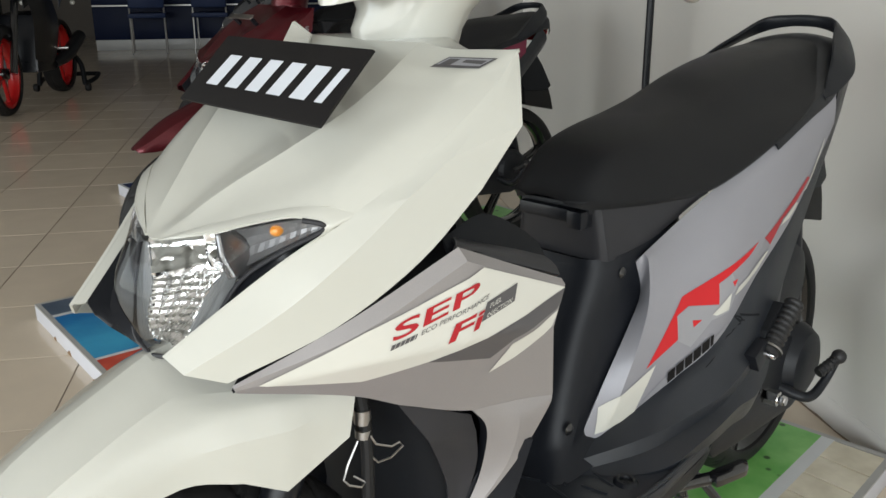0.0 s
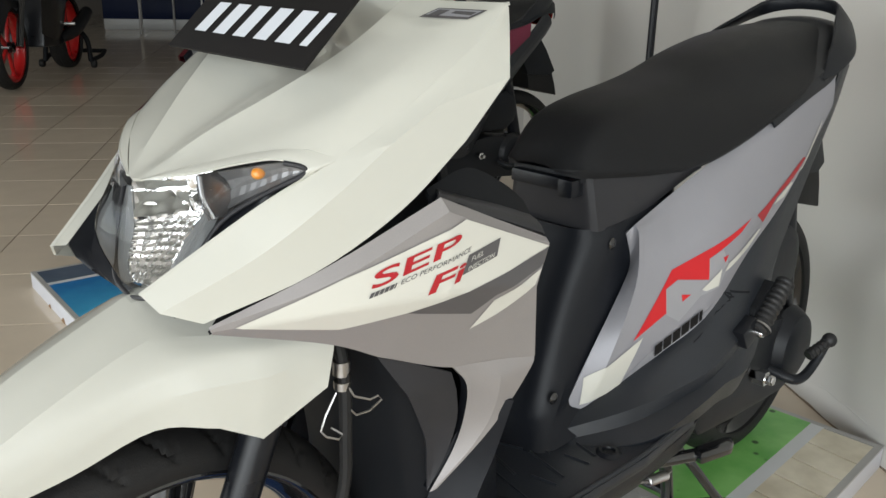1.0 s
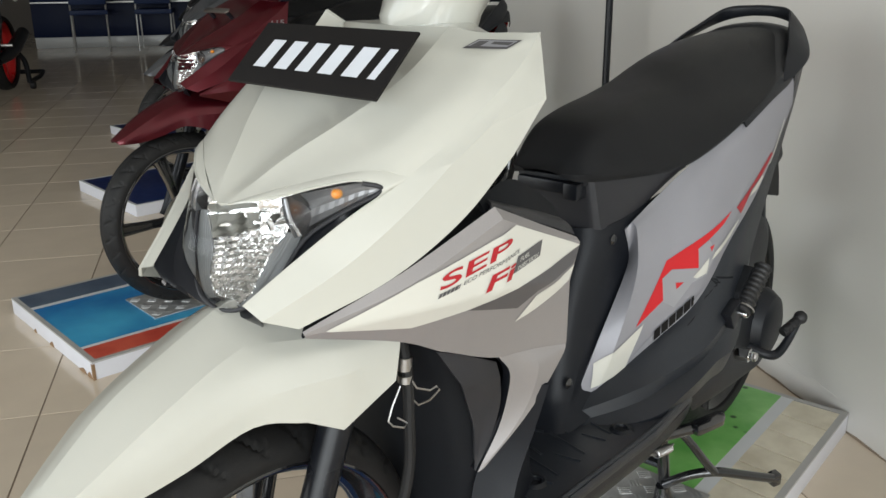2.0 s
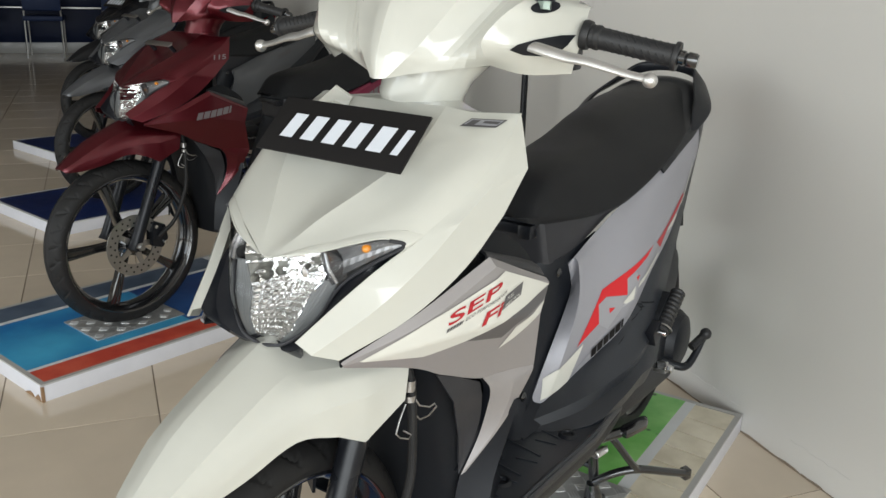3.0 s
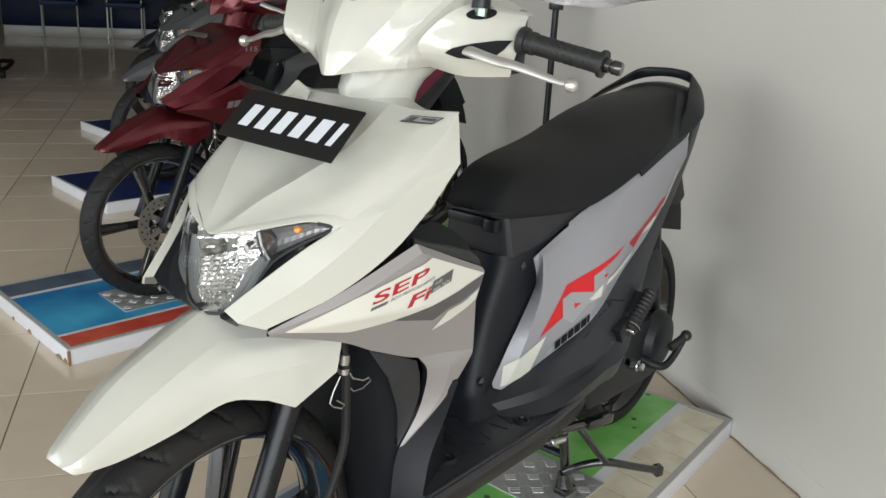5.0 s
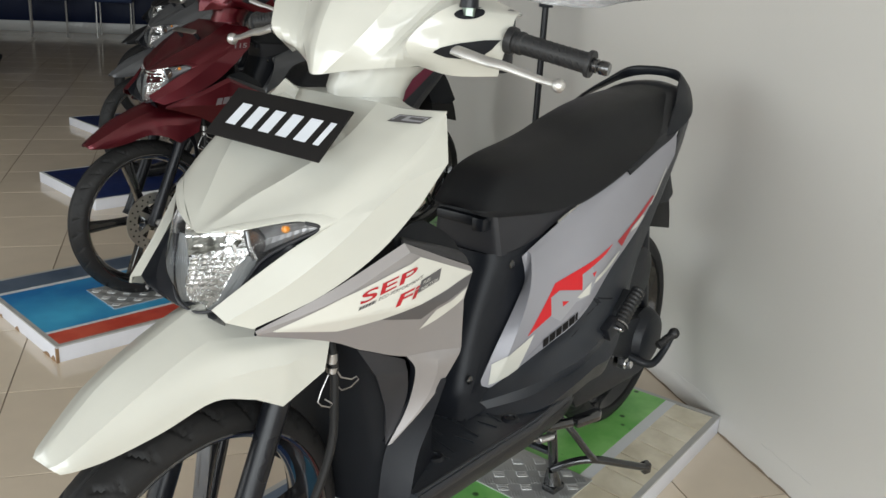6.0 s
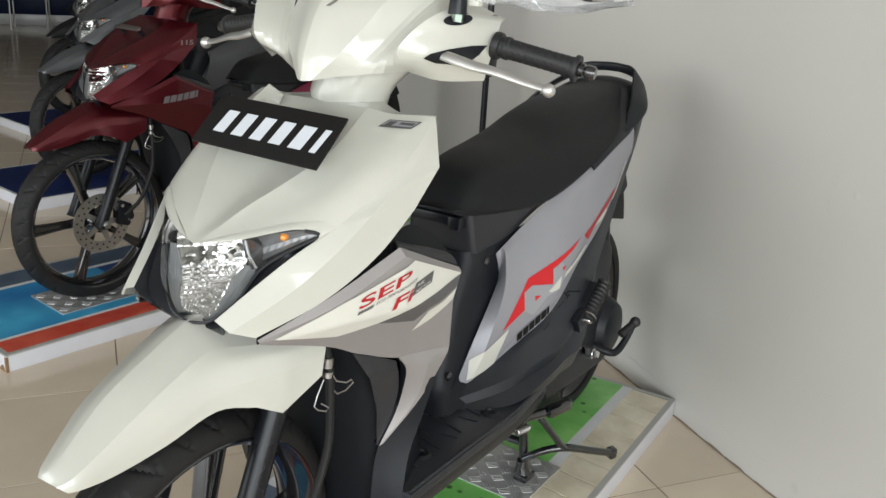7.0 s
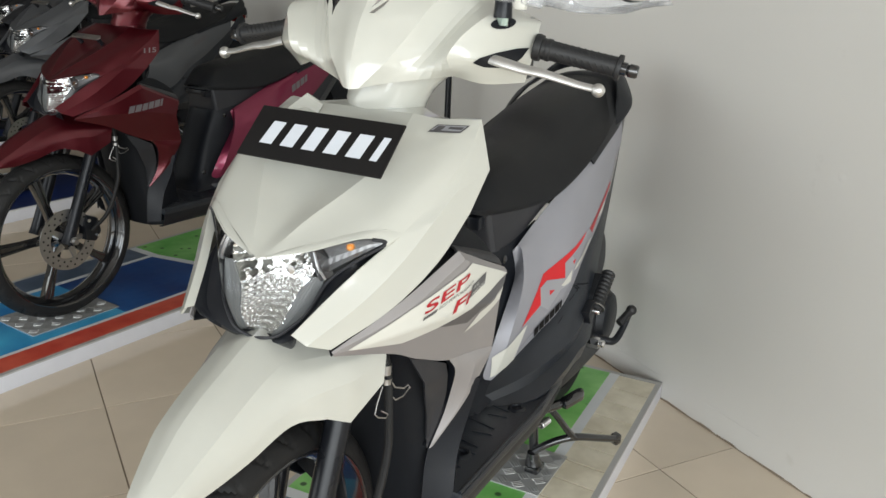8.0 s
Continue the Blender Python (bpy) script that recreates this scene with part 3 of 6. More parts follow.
def headlight(parent):
    """Clear lens, cushioned bowl with its bulb, pale side walls, corner indicators and their dividers."""
    lens = [
        [(0, -0.280, 0.786), (0.032, -0.278, 0.789), (0.070, -0.258, 0.797), (0.100, -0.237, 0.807), (0.136, -0.208, 0.807)],
        [(0, -0.308, 0.738), (0.038, -0.304, 0.740), (0.070, -0.276, 0.757), (0.099, -0.243, 0.788), (0.135, -0.207, 0.803)],
        [(0, -0.292, 0.683), (0.036, -0.289, 0.692), (0.066, -0.272, 0.719), (0.084, -0.250, 0.759), (0.133, -0.205, 0.799)],
    ]
    back = whole([[(x * 0.985, y + 0.115 - 0.72 * x, z) for x, y, z in r] for r in lens])
    unit = part("headlight", skin(loft(back, 4, 3), 0.002, None, (0, -1, 0)), HOUSING, parent, "clear headlight with faceted chrome reflector", 40)
    ob = loft_part("headlight_lens", lens, LENS, unit, (0, -1, 0), 0.0, 5, 5, (), (), True, "clear curved plastic lens", 40)
    ob.visible_shadow = False
    # deep bowl, wide at the top, waisted, round below: height, half width, rim, depth
    def bowl_rows(spec):
        out = []
        for z, w, edge, deep in spec:
            out.append([(w * u, edge + deep * (1 - abs(u) ** 2.2), z - 0.06 * deep * (1 - u * u)) for u in (-1, -0.66, -0.33, 0, 0.33, 0.66, 1)])
        return out
    upper = bowl_rows([(0.793, 0.064, -0.244, 0.022), (0.776, 0.067, -0.250, 0.042), (0.758, 0.061, -0.257, 0.054), (0.736, 0.045, -0.265, 0.058)])
    lower = bowl_rows([(0.736, 0.045, -0.265, 0.058), (0.719, 0.039, -0.272, 0.048), (0.702, 0.034, -0.279, 0.030), (0.689, 0.020, -0.284, 0.006)])
    bowl = part("reflector", skin(pillows(upper, 12, 6, 0.0011, 0.0010, 8), 0.0012, None, (0, -1, 0)), REFLECTOR, unit, "faceted chrome reflector bowl", 20)
    part("lower_reflector", skin(pillows(lower, 18, 9, -0.0012, 0.0005, 9), 0.0012, None, (0, -1, 0)), REFLECTOR, unit, "scalloped lower reflector", 60)
    part("bulb", lathe([(0.0, -0.020), (0.006, -0.019), (0.009, -0.014), (0.010, -0.004), (0.014, 0.0), (0.016, 0.010)], Matrix.Translation((0.020, -0.222, 0.758)) @ pose(0, 0, 0, -90, 0, 0), 24), CHROME, bowl, "chrome bulb cap")
    for s in (1, -1):
        # cheek of the bowl: fine vertical flutes between the waist and the rim
        flank = []
        for z, w, edge, wide, out in spline([(0.762, 0.062, -0.256, 0.079, -0.252), (0.736, 0.045, -0.265, 0.074, -0.263), (0.718, 0.039, -0.272, 0.064, -0.272), (0.702, 0.034, -0.279, 0.046, -0.283), (0.688, 0.020, -0.285, 0.027, -0.290)], 5):
            flank.append([(s * (w + (wide - w) * k / 14), edge + (out - edge) * k / 14 + 0.0005 * (k % 2) * (k < 9), z - 0.002 * k / 14) for k in range(15)])
        part("reflector_flank", skin(flank, 0.001, None, (0, -1, 0)), HOUSING, unit, "fluted grey plastic edge of the reflector", 8)
        corner = []
        for i, f in enumerate((0.0, 0.25, 0.5, 0.75, 1.0)):
            row = []
            for k in range(15):
                u = k / 14
                x = 0.074 + 0.058 * u
                top = 0.7965 + 0.0105 * min(1, u * 1.4) - 0.003 * max(0, u - 0.8) * 5
                low = 0.764 + 0.037 * u
                row.append((s * x, -0.246 + 0.042 * u + 0.012 * math.sin(math.pi * f) * (1 - u) + 0.0005 * (k % 2), top + (low - top) * f))
            corner.append(row)
        part("indicator_reflector", skin(corner, 0.0012, None, (0, -1, 0)), INDICATOR, unit, "fluted grey indicator reflector", 8)
        wall = [[(s * 0.067, -0.259, 0.7955), (s * 0.067, -0.230, 0.7955)], [(s * 0.074, -0.262, 0.778), (s * 0.074, -0.232, 0.778)], [(s * 0.082, -0.259, 0.7610), (s * 0.082, -0.236, 0.7610)]]
        part("divider", skin(loft(wall, 2, 1), 0.0045, None, (s, 0, 0)), FLUTED, unit)
        strip = [(s * 0.0695, -0.2595, 0.7945), (s * 0.077, -0.2615, 0.778), (s * 0.084, -0.2575, 0.7625)]
        part("divider", tube(strip, 0.0022, 8), FLUTED, unit)
        bm = bmesh.new()
        bmesh.ops.create_uvsphere(bm, u_segments=16, v_segments=10, radius=0.0050, matrix=Matrix.Translation((s * 0.099, -0.2245, 0.7970)) @ Matrix.Diagonal((1, 1.2, 1, 1)))
        part("indicator_bulb", bm, AMBER, unit, "amber indicator bulb")
        edge = [(s * x, y - 0.001, z) for x, y, z in ((0.0, -0.294, 0.682), (0.036, -0.290, 0.691), (0.066, -0.273, 0.718), (0.084, -0.251, 0.758), (0.110, -0.228, 0.782), (0.134, -0.206, 0.799), (0.137, -0.207, 0.806), (0.126, -0.218, 0.8095))]
        part("lens_rim", tube(edge, 0.0022, 8), DARKGREY, unit)
    return unit


def bezel(parent):
    rows = [
        [(0, -0.278, 0.683), (0, -0.280, 0.676), (0, -0.262, 0.664)],
        [(0.036, -0.284, 0.692), (0.045, -0.292, 0.683), (0.050, -0.280, 0.672)],
        [(0.067, -0.270, 0.719), (0.077, -0.292, 0.708), (0.081, -0.310, 0.714)],
        [(0.085, -0.249, 0.758), (0.096, -0.258, 0.749), (0.101, -0.262, 0.752)],
        [(0.110, -0.222, 0.782), (0.114, -0.216, 0.778), (0.117, -0.208, 0.779)],
        [(0.129, -0.194, 0.799), (0.130, -0.188, 0.798), (0.131, -0.182, 0.799)],
    ]
    return part("headlight_bezel", both_sides(skin(loft(rows, 4, 3, (), (1,)), 0.002, None, (0, -1, 0))), INK, parent, "black recessed bezel round the headlight", 24)


COVER = [
    [(0.111, -0.285, 0.685), (0.113, -0.285, 0.683), (0.113, -0.284, 0.681), (0.112, -0.282, 0.678)],
    [(0.155, -0.200, 0.727), (0.164, -0.197, 0.717), (0.166, -0.190, 0.690), (0.138, -0.190, 0.650)],
    [(0.190, -0.108, 0.775), (0.199, -0.106, 0.764), (0.196, -0.100, 0.690), (0.145, -0.135, 0.622)],
    [(0.196, -0.040, 0.744), (0.203, -0.040, 0.735), (0.203, -0.030, 0.680), (0.158, -0.050, 0.588)],
    [(0.203, 0.024, 0.7155), (0.2075, 0.024, 0.7105), (0.203, 0.014, 0.668), (0.185, 0.042, 0.580)],
]


def leg_cover(parent, side, main):
    fin = [
        [(0.1575, -0.052, 0.589), (0.1725, -0.004, 0.586), (0.1845, 0.042, 0.581)],
        [(0.159, -0.032, 0.563), (0.176, 0.000, 0.562), (0.184, 0.038, 0.568)],
        [(0.148, -0.022, 0.520), (0.165, 0.002, 0.520), (0.170, 0.017, 0.522)],
        [(0.140, -0.029, 0.480), (0.153, -0.016, 0.482), (0.157, -0.009, 0.486)],
        [(0.131, -0.053, 0.436), (0.133, -0.050, 0.437), (0.135, -0.046, 0.439)],
    ]
    recess = [
        [(0.136, -0.130, 0.617), (0.146, -0.095, 0.603), (0.150, -0.045, 0.578)],
        [(0.142, -0.096, 0.567), (0.146, -0.070, 0.562), (0.149, -0.036, 0.556)],
        [(0.130, -0.068, 0.522), (0.136, -0.048, 0.520), (0.143, -0.027, 0.517)],
        [(0.127, -0.055, 0.490), (0.130, -0.044, 0.483), (0.136, -0.034, 0.477)],
        [(0.1265, -0.053, 0.440), (0.127, -0.053, 0.4375), (0.128, -0.053, 0.436)],
    ]
    back = [[(p[0][0], p[0][1], p[0][2]), (p[0][0] - 0.013, p[0][1] + 0.004, p[0][2])] for p in fin]
    rows = COVER
    if side < 0:
        rows, fin, recess, back = flip(rows), flip(fin), flip(recess), flip(back)
    ob = part("leg_cover", skin(loft(rows, 6, 4, (2,), (1, 2)), 0.003, None, (side, 0, 0)), main, parent, "", 16)
    part("cover_fin", skin(loft(fin, 5, 4, (), (1,)), 0.004, None, (side, 0, 0)), main, ob, "", 12)
    part("fin_edge", skin(loft(back, 5, 1), 0.002, None, (0, -1, 0)), INK, ob)
    part("recess", skin(loft(recess, 4, 4, (1,), ()), 0.003, None, (side, 0, 0)), DARKGREY, ob, "dark grey recessed panel", 20)
    return ob


def side_panel(parent, side, main):
    rows = [
        [(0.084, 0.246, 0.394), (0.091, 0.288, 0.468), (0.097, 0.342, 0.550), (0.095, 0.362, 0.583), (0.092, 0.351, 0.624)],
        [(0.098, 0.276, 0.396), (0.112, 0.304, 0.462), (0.121, 0.338, 0.560), (0.110, 0.354, 0.622), (0.098, 0.360, 0.636)],
        [(0.122, 0.360, 0.428), (0.138, 0.390, 0.510), (0.139, 0.412, 0.596), (0.118, 0.422, 0.640), (0.102, 0.425, 0.660)],
        [(0.160, 0.468, 0.490), (0.168, 0.486, 0.560), (0.160, 0.496, 0.626), (0.136, 0.500, 0.670), (0.114, 0.500, 0.694)],
        [(0.169, 0.560, 0.570), (0.171, 0.572, 0.620), (0.164, 0.582, 0.652), (0.143, 0.590, 0.708), (0.126, 0.600, 0.730)],
        [(0.164, 0.690, 0.638), (0.162, 0.698, 0.672), (0.155, 0.704, 0.708), (0.146, 0.712, 0.744), (0.136, 0.720, 0.762)],
        [(0.140, 0.880, 0.748), (0.138, 0.884, 0.768), (0.135, 0.888, 0.785), (0.131, 0.892, 0.796), (0.126, 0.898, 0.802)],
    ]
    if side < 0:
        rows = flip(rows)
    return part("side_panel", skin(loft(rows, 6, 5, (1,), ()), 0.003, None, (side, 0, 0)), main, parent, "", 22)


def lower_body(parent, side):
    rows = [
        [(0.076, 0.246, 0.390), (0.082, 0.236, 0.385), (0.090, 0.222, 0.378), (0.094, 0.219, 0.366), (0.104, 0.214, 0.361), (0.104, 0.214, 0.348)],
        [(0.108, 0.340, 0.424), (0.122, 0.330, 0.416), (0.146, 0.312, 0.399), (0.150, 0.308, 0.381), (0.178, 0.300, 0.369), (0.176, 0.300, 0.350)],
        [(0.134, 0.410, 0.460), (0.152, 0.403, 0.449), (0.173, 0.395, 0.413), (0.172, 0.396, 0.394), (0.195, 0.385, 0.384), (0.186, 0.385, 0.355)],
        [(0.156, 0.468, 0.494), (0.174, 0.468, 0.478), (0.191, 0.466, 0.434), (0.187, 0.468, 0.412), (0.201, 0.468, 0.401), (0.190, 0.470, 0.365)],
        [(0.165, 0.560, 0.574), (0.178, 0.560, 0.548), (0.192, 0.556, 0.482), (0.188, 0.560, 0.460), (0.198, 0.566, 0.414), (0.183, 0.575, 0.375)],
        [(0.160, 0.690, 0.642), (0.163, 0.700, 0.630), (0.166, 0.712, 0.594), (0.160, 0.715, 0.578), (0.150, 0.725, 0.545), (0.130, 0.735, 0.520)],
        [(0.133, 0.880, 0.752), (0.132, 0.900, 0.752), (0.128, 0.925, 0.742), (0.122, 0.940, 0.728), (0.112, 0.950, 0.712), (0.085, 0.955, 0.690)],
        [(0.108, 0.985, 0.832), (0.112, 0.995, 0.818), (0.109, 1.015, 0.800), (0.103, 1.025, 0.785), (0.092, 1.030, 0.770), (0.070, 1.030, 0.740)],
    ]
    if side < 0:
        rows = flip(rows)
    panel = part("lower_side_panel", skin(loft(rows, 5, 4, (), (2, 3, 4)), 0.003, None, (side, 0, 0)), SHEENBLACK, parent, "", 16)
    if side > 0:
        seam = bmesh.new()
        path = spline([(0.408, 0.500), (0.432, 0.512), (0.446, 0.530), (0.494, 0.526), (0.548, 0.516)], 6, (2,))
        flat = [seam.verts.new((p[0], p[1] + d, 0)) for p in path for d in (-0.0016, 0.0016)]
        for k in range(len(path) - 1):
            seam.faces.new((flat[2 * k], flat[2 * k + 2], flat[2 * k + 3], flat[2 * k + 1]))
        part("panel_seam", lay(seam, panel, 0, 0.0008), MATTBLACK, panel, "dark seam between two panels", 80)
        part("clip", lay(slanted(words("-", 0.02), (0.508, 0.512), (0.9, -0.2), (0.2, 1.0)), panel, 0, 0.0014), MATTBLACK, panel)
        # raised black plate of the peg bracket, no hollow behind it
        part("peg_recess", slab([(0.598, 0.524), (0.548, 0.494), (0.536, 0.464), (0.560, 0.452), (0.606, 0.506)], 0.176, 0.199, 0.003, SIDE), MATTBLACK, panel, "black plate behind the pillion peg")
        part("panel_plug", lathe([(0.0, 0.004), (0.004, 0.004), (0.006, 0.002), (0.0075, 0.0)], Matrix.Translation((0.1925, 0.560, 0.392)) @ AXLE, 16), INK, panel)
    return panel


def tail(parent):
    """Black tail end, red lamp, rear fender with its flap."""
    rows = [
        [(0, 0.640, 0.730), (0.100, 0.645, 0.735), (0.140, 0.650, 0.746), (0.145, 0.652, 0.738)],
        [(0, 0.760, 0.775), (0.095, 0.760, 0.785), (0.136, 0.760, 0.782), (0.143, 0.765, 0.768)],
        [(0, 0.860, 0.815), (0.085, 0.860, 0.815), (0.128, 0.860, 0.808), (0.136, 0.870, 0.788)],
        [(0, 0.960, 0.855), (0.075, 0.955, 0.850), (0.112, 0.960, 0.835), (0.118, 0.965, 0.815)],
        [(0, 1.060, 0.878), (0.055, 1.050, 0.872), (0.090, 1.040, 0.858), (0.100, 1.040, 0.820)],
        [(0, 1.085, 0.850), (0.050, 1.080, 0.845), (0.082, 1.062, 0.832), (0.090, 1.050, 0.800)],
    ]
    t = loft_part("tail_cover", rows, PLASTIC, parent, (0, 0, 1), 0.003, 4, 4, (), (2,), True, "", 24)
    lamp = [[(0, 1.080, 0.838), (0.045, 1.075, 0.834), (0.078, 1.055, 0.822)], [(0, 1.092, 0.805), (0.040, 1.086, 0.803), (0.068, 1.060, 0.800)], [(0, 1.075, 0.770), (0.035, 1.068, 0.772), (0.056, 1.045, 0.778)]]
    loft_part("tail_lamp", lamp, REDLENS, parent, (0, 1, 0), 0.004, 4, 4, (), (), True, "red tail lamp lens")
    guard = slab([(0.90, 0.745), (1.00, 0.745), (1.045, 0.690), (1.098, 0.606), (1.070, 0.590), (0.955, 0.600), (0.92, 0.66)], -0.066, 0.066, 0.006, SIDE)
    g = part("rear_fender", guard, PLASTIC, parent, "black rear fender", 20)
    part("mud_flap", slab([(0.955, 0.610), (1.082, 0.612), (1.104, 0.560), (1.118, 0.512), (0.968, 0.548)], -0.058, 0.060, 0.004, SIDE), RUBBER, g, "", 20)
    return t


def seat(parent):
    spec = [(0.275, 0.722, 0.040, 0.715, 0.052, 0.705), (0.295, 0.748, 0.050, 0.736, 0.066, 0.702), (0.330, 0.776, 0.057, 0.762, 0.080, 0.700), (0.400, 0.792, 0.068, 0.773, 0.102, 0.697),
            (0.480, 0.803, 0.078, 0.776, 0.120, 0.698), (0.560, 0.818, 0.087, 0.780, 0.132, 0.715), (0.650, 0.843, 0.092, 0.792, 0.140, 0.742), (0.760, 0.862, 0.094, 0.808, 0.138, 0.772),
            (0.900, 0.870, 0.090, 0.830, 0.116, 0.806), (1.000, 0.871, 0.075, 0.846, 0.094, 0.832), (1.050, 0.866, 0.055, 0.851, 0.068, 0.842)]
    rows = []
    for y, top, wc, zc, wl, low in spec:
        rows.append([(0, y, top), (wc * 0.6, y, top - (top - zc) * 0.22), (wc, y, zc), ((wc + wl) / 2 + 0.006, y, (zc + low) / 2), (wl, y, low + 0.010), (wl * 0.97, y, low), (wl * 0.88, y + 0.004, low + 0.002)])
    ends = []
    for r, dy in ((rows[0], -0.009), (rows[-1], 0.014)):
        mid = np.mean([p for p in r], axis=0)
        ends.append([(p[0] * 0.6, p[1] + dy, mid[2] + (p[2] - mid[2]) * 0.3) for p in r])
    base = part("seat_base", slab([(-0.055, 0.290), (0.055, 0.290), (0.085, 0.40), (0.100, 0.60), (0.09, 0.85), (-0.09, 0.85), (-0.100, 0.60), (-0.085, 0.40)], 0.694, 0.706, 0.003), PLASTIC, parent)
    hinge = block(-0.050, 0.046, 0.278, 0.302, 0.682, 0.700, 0.004)
    block(0.030, 0.054, 0.274, 0.304, 0.676, 0.700, 0.004, None, hinge)
    part("seat_hinge", hinge, INK, base)
    return loft_part("seat", [ends[0]] + rows + [ends[1]], VINYL, parent, (0, 0, 1), 0.0, 5, 5, (), (5,), True, "smooth black vinyl dual seat", 50)


def grab_rail(parent):
    """Broad flat blades at the sides, joined by a bar behind the seat."""
    spec = ((0.134, 0.836, 0.793, 0.003, 0.002, 0.0), (0.132, 0.872, 0.810, 0.014, 0.004, 0.0), (0.124, 0.930, 0.838, 0.023, 0.005, 0.0), (0.103, 0.983, 0.862, 0.024, 0.006, 0.1), (0.080, 1.028, 0.884, 0.019, 0.007, 0.35),
            (0.054, 1.048, 0.895, 0.013, 0.007, 0.8), (0.025, 1.060, 0.899, 0.011, 0.007, 1.0), (0.0, 1.062, 0.900, 0.011, 0.007, 1.0))
    half = []
    for x, y, z, w, h, back in spec:
        e = Vector((0.78, 0.25, -0.56)).lerp(Vector((0.0, 0.35, -0.90)), back).normalized()
        n = Vector((0.50, 0.20, 0.84)).lerp(Vector((0.0, 0.90, 0.35)), back).normalized()
        half.append([tuple(Vector((x, y, z)) + e * (w * a) + n * (h * b)) for a, b in ((1, 0), (0.7, 0.8), (-0.7, 0.8), (-1, 0), (-0.7, -0.8), (0.7, -0.8), (1, 0))])
    grid = half + [[(-p[0], p[1], p[2]) for p in r] for r in half[-2::-1]]
    return part("grab_rail", skin(loft(grid, 5, 2), 0.0), PLASTIC, parent, "matt black grab rail", 45)


def handlebar(parent, mat):
    rows = [
        [(0, -0.101, 0.965), (0.018, -0.096, 0.966), (0.078, -0.056, 0.976), (0.132, -0.022, 0.984), (0.167, 0.005, 0.974), (0.203, 0.058, 0.974)],
        [(0, -0.098, 0.992), (0.052, -0.082, 0.992), (0.092, -0.050, 0.993), (0.138, -0.048, 0.998), (0.174, -0.012, 0.994), (0.208, 0.056, 0.992)],
        [(0, -0.090, 1.017), (0.069, -0.068, 1.016), (0.105, -0.034, 1.014), (0.140, -0.060, 1.015), (0.178, -0.024, 1.010), (0.213, 0.058, 1.014)],
        [(0, -0.078, 1.043), (0.083, -0.048, 1.042), (0.117, -0.012, 1.038), (0.151, -0.047, 1.037), (0.184, -0.008, 1.036), (0.214, 0.066, 1.034)],
        [(0, -0.060, 1.068), (0.096, -0.028, 1.069), (0.130, 0.012, 1.062), (0.166, -0.024, 1.057), (0.190, 0.010, 1.052), (0.213, 0.074, 1.048)],
        [(0, -0.026, 1.100), (0.108, 0.008, 1.092), (0.140, 0.040, 1.080), (0.172, 0.014, 1.067), (0.192, 0.038, 1.060), (0.211, 0.085, 1.054)],
        [(0, 0.080, 1.125), (0.104, 0.078, 1.104), (0.142, 0.082, 1.084), (0.170, 0.090, 1.070), (0.188, 0.096, 1.062), (0.204, 0.105, 1.054)],
    ]
    cover = loft_part("handlebar_cover", rows, mat, parent, (0, -1, 0.3), 0.003, 5, 4, (), (1, 3), True, "", 12)
    neck = bmesh.new()
    rings = []
    for z, y, a, b in ((0.895, 0.010, 0.064, 0.050), (0.920, 0.010, 0.068, 0.051), (0.940, 0.011, 0.074, 0.052), (0.958, 0.015, 0.084, 0.054), (0.978, 0.022, 0.104, 0.058)):
        rings.append([neck.verts.new((a * math.cos(t), y + b * math.sin(t), z)) for t in [2 * math.pi * k / 40 for k in range(40)]])
    for a, b in zip(rings, rings[1:]):
        for k in range(40):
            neck.faces.new((a[k], a[(k + 1) % 40], b[(k + 1) % 40], b[k]))
    part("steering_neck", neck, mat, cover)
    part("bar_back", slab([(-0.20, 0.07), (0.20, 0.07), (0.20, 0.10), (0.10, 0.13), (-0.10, 0.13), (-0.20, 0.10)], 0.975, 1.06, 0.008), INK, parent)
    wedge = [[(-0.112, -0.012, 1.078), (-0.080, -0.030, 1.082), (-0.048, -0.020, 1.084)], [(-0.100, -0.022, 1.058), (-0.080, -0.043, 1.058), (-0.062, -0.036, 1.062)], [(-0.090, -0.028, 1.048), (-0.079, -0.045, 1.047), (-0.070, -0.038, 1.050)]]
    part("instrument_hood", skin(loft(wedge, 3, 3, (), (1,)), 0.006, None, (0, -1, 0)), GLOSSBLACK, parent, "gloss black instrument hood corner", 20)
    badge = bmesh.new()
    for pts in (((-0.004, 0.004), (0.004, 0.012), (0.010, 0.012), (-0.010, -0.006)), ((0.004, -0.004), (-0.004, -0.012), (-0.010, -0.012), (0.010, 0.006))):
        badge.faces.new([badge.verts.new((0.030 + a * 1.5, 1.073 + b * 1.1, 0)) for a, b in pts])
    part("badge", lay(badge, cover, 1, 0.0015), CHROME, cover, "small chrome badge of plain shapes")
    for s in (1, -1):
        g0, g1 = Vector((s * 0.216, 0.063, 1.022)), Vector((s * 0.330, 0.080, 1.002))
        d = (g1 - g0).normalized()
        m = Matrix.Translation(g0) @ d.to_track_quat("Z", "Y").to_matrix().to_4x4()
        prof = [(0.010, -0.004), (0.0175, -0.004), (0.0185, 0.0), (0.0175, 0.006), (0.0145, 0.007), (0.0145, 0.012), (0.0152, 0.013), (0.0152, 0.018), (0.0136, 0.020), (0.0132, 0.045), (0.0130, 0.075), (0.0135, 0.103),
                (0.0140, 0.109), (0.0172, 0.110), (0.0178, 0.113), (0.0172, 0.116), (0.010, 0.116)]
        g = part("grip", lathe(prof, m, 32), GRIP, parent, "black rubber grip with slanted ribs")
        ribs = bmesh.new()
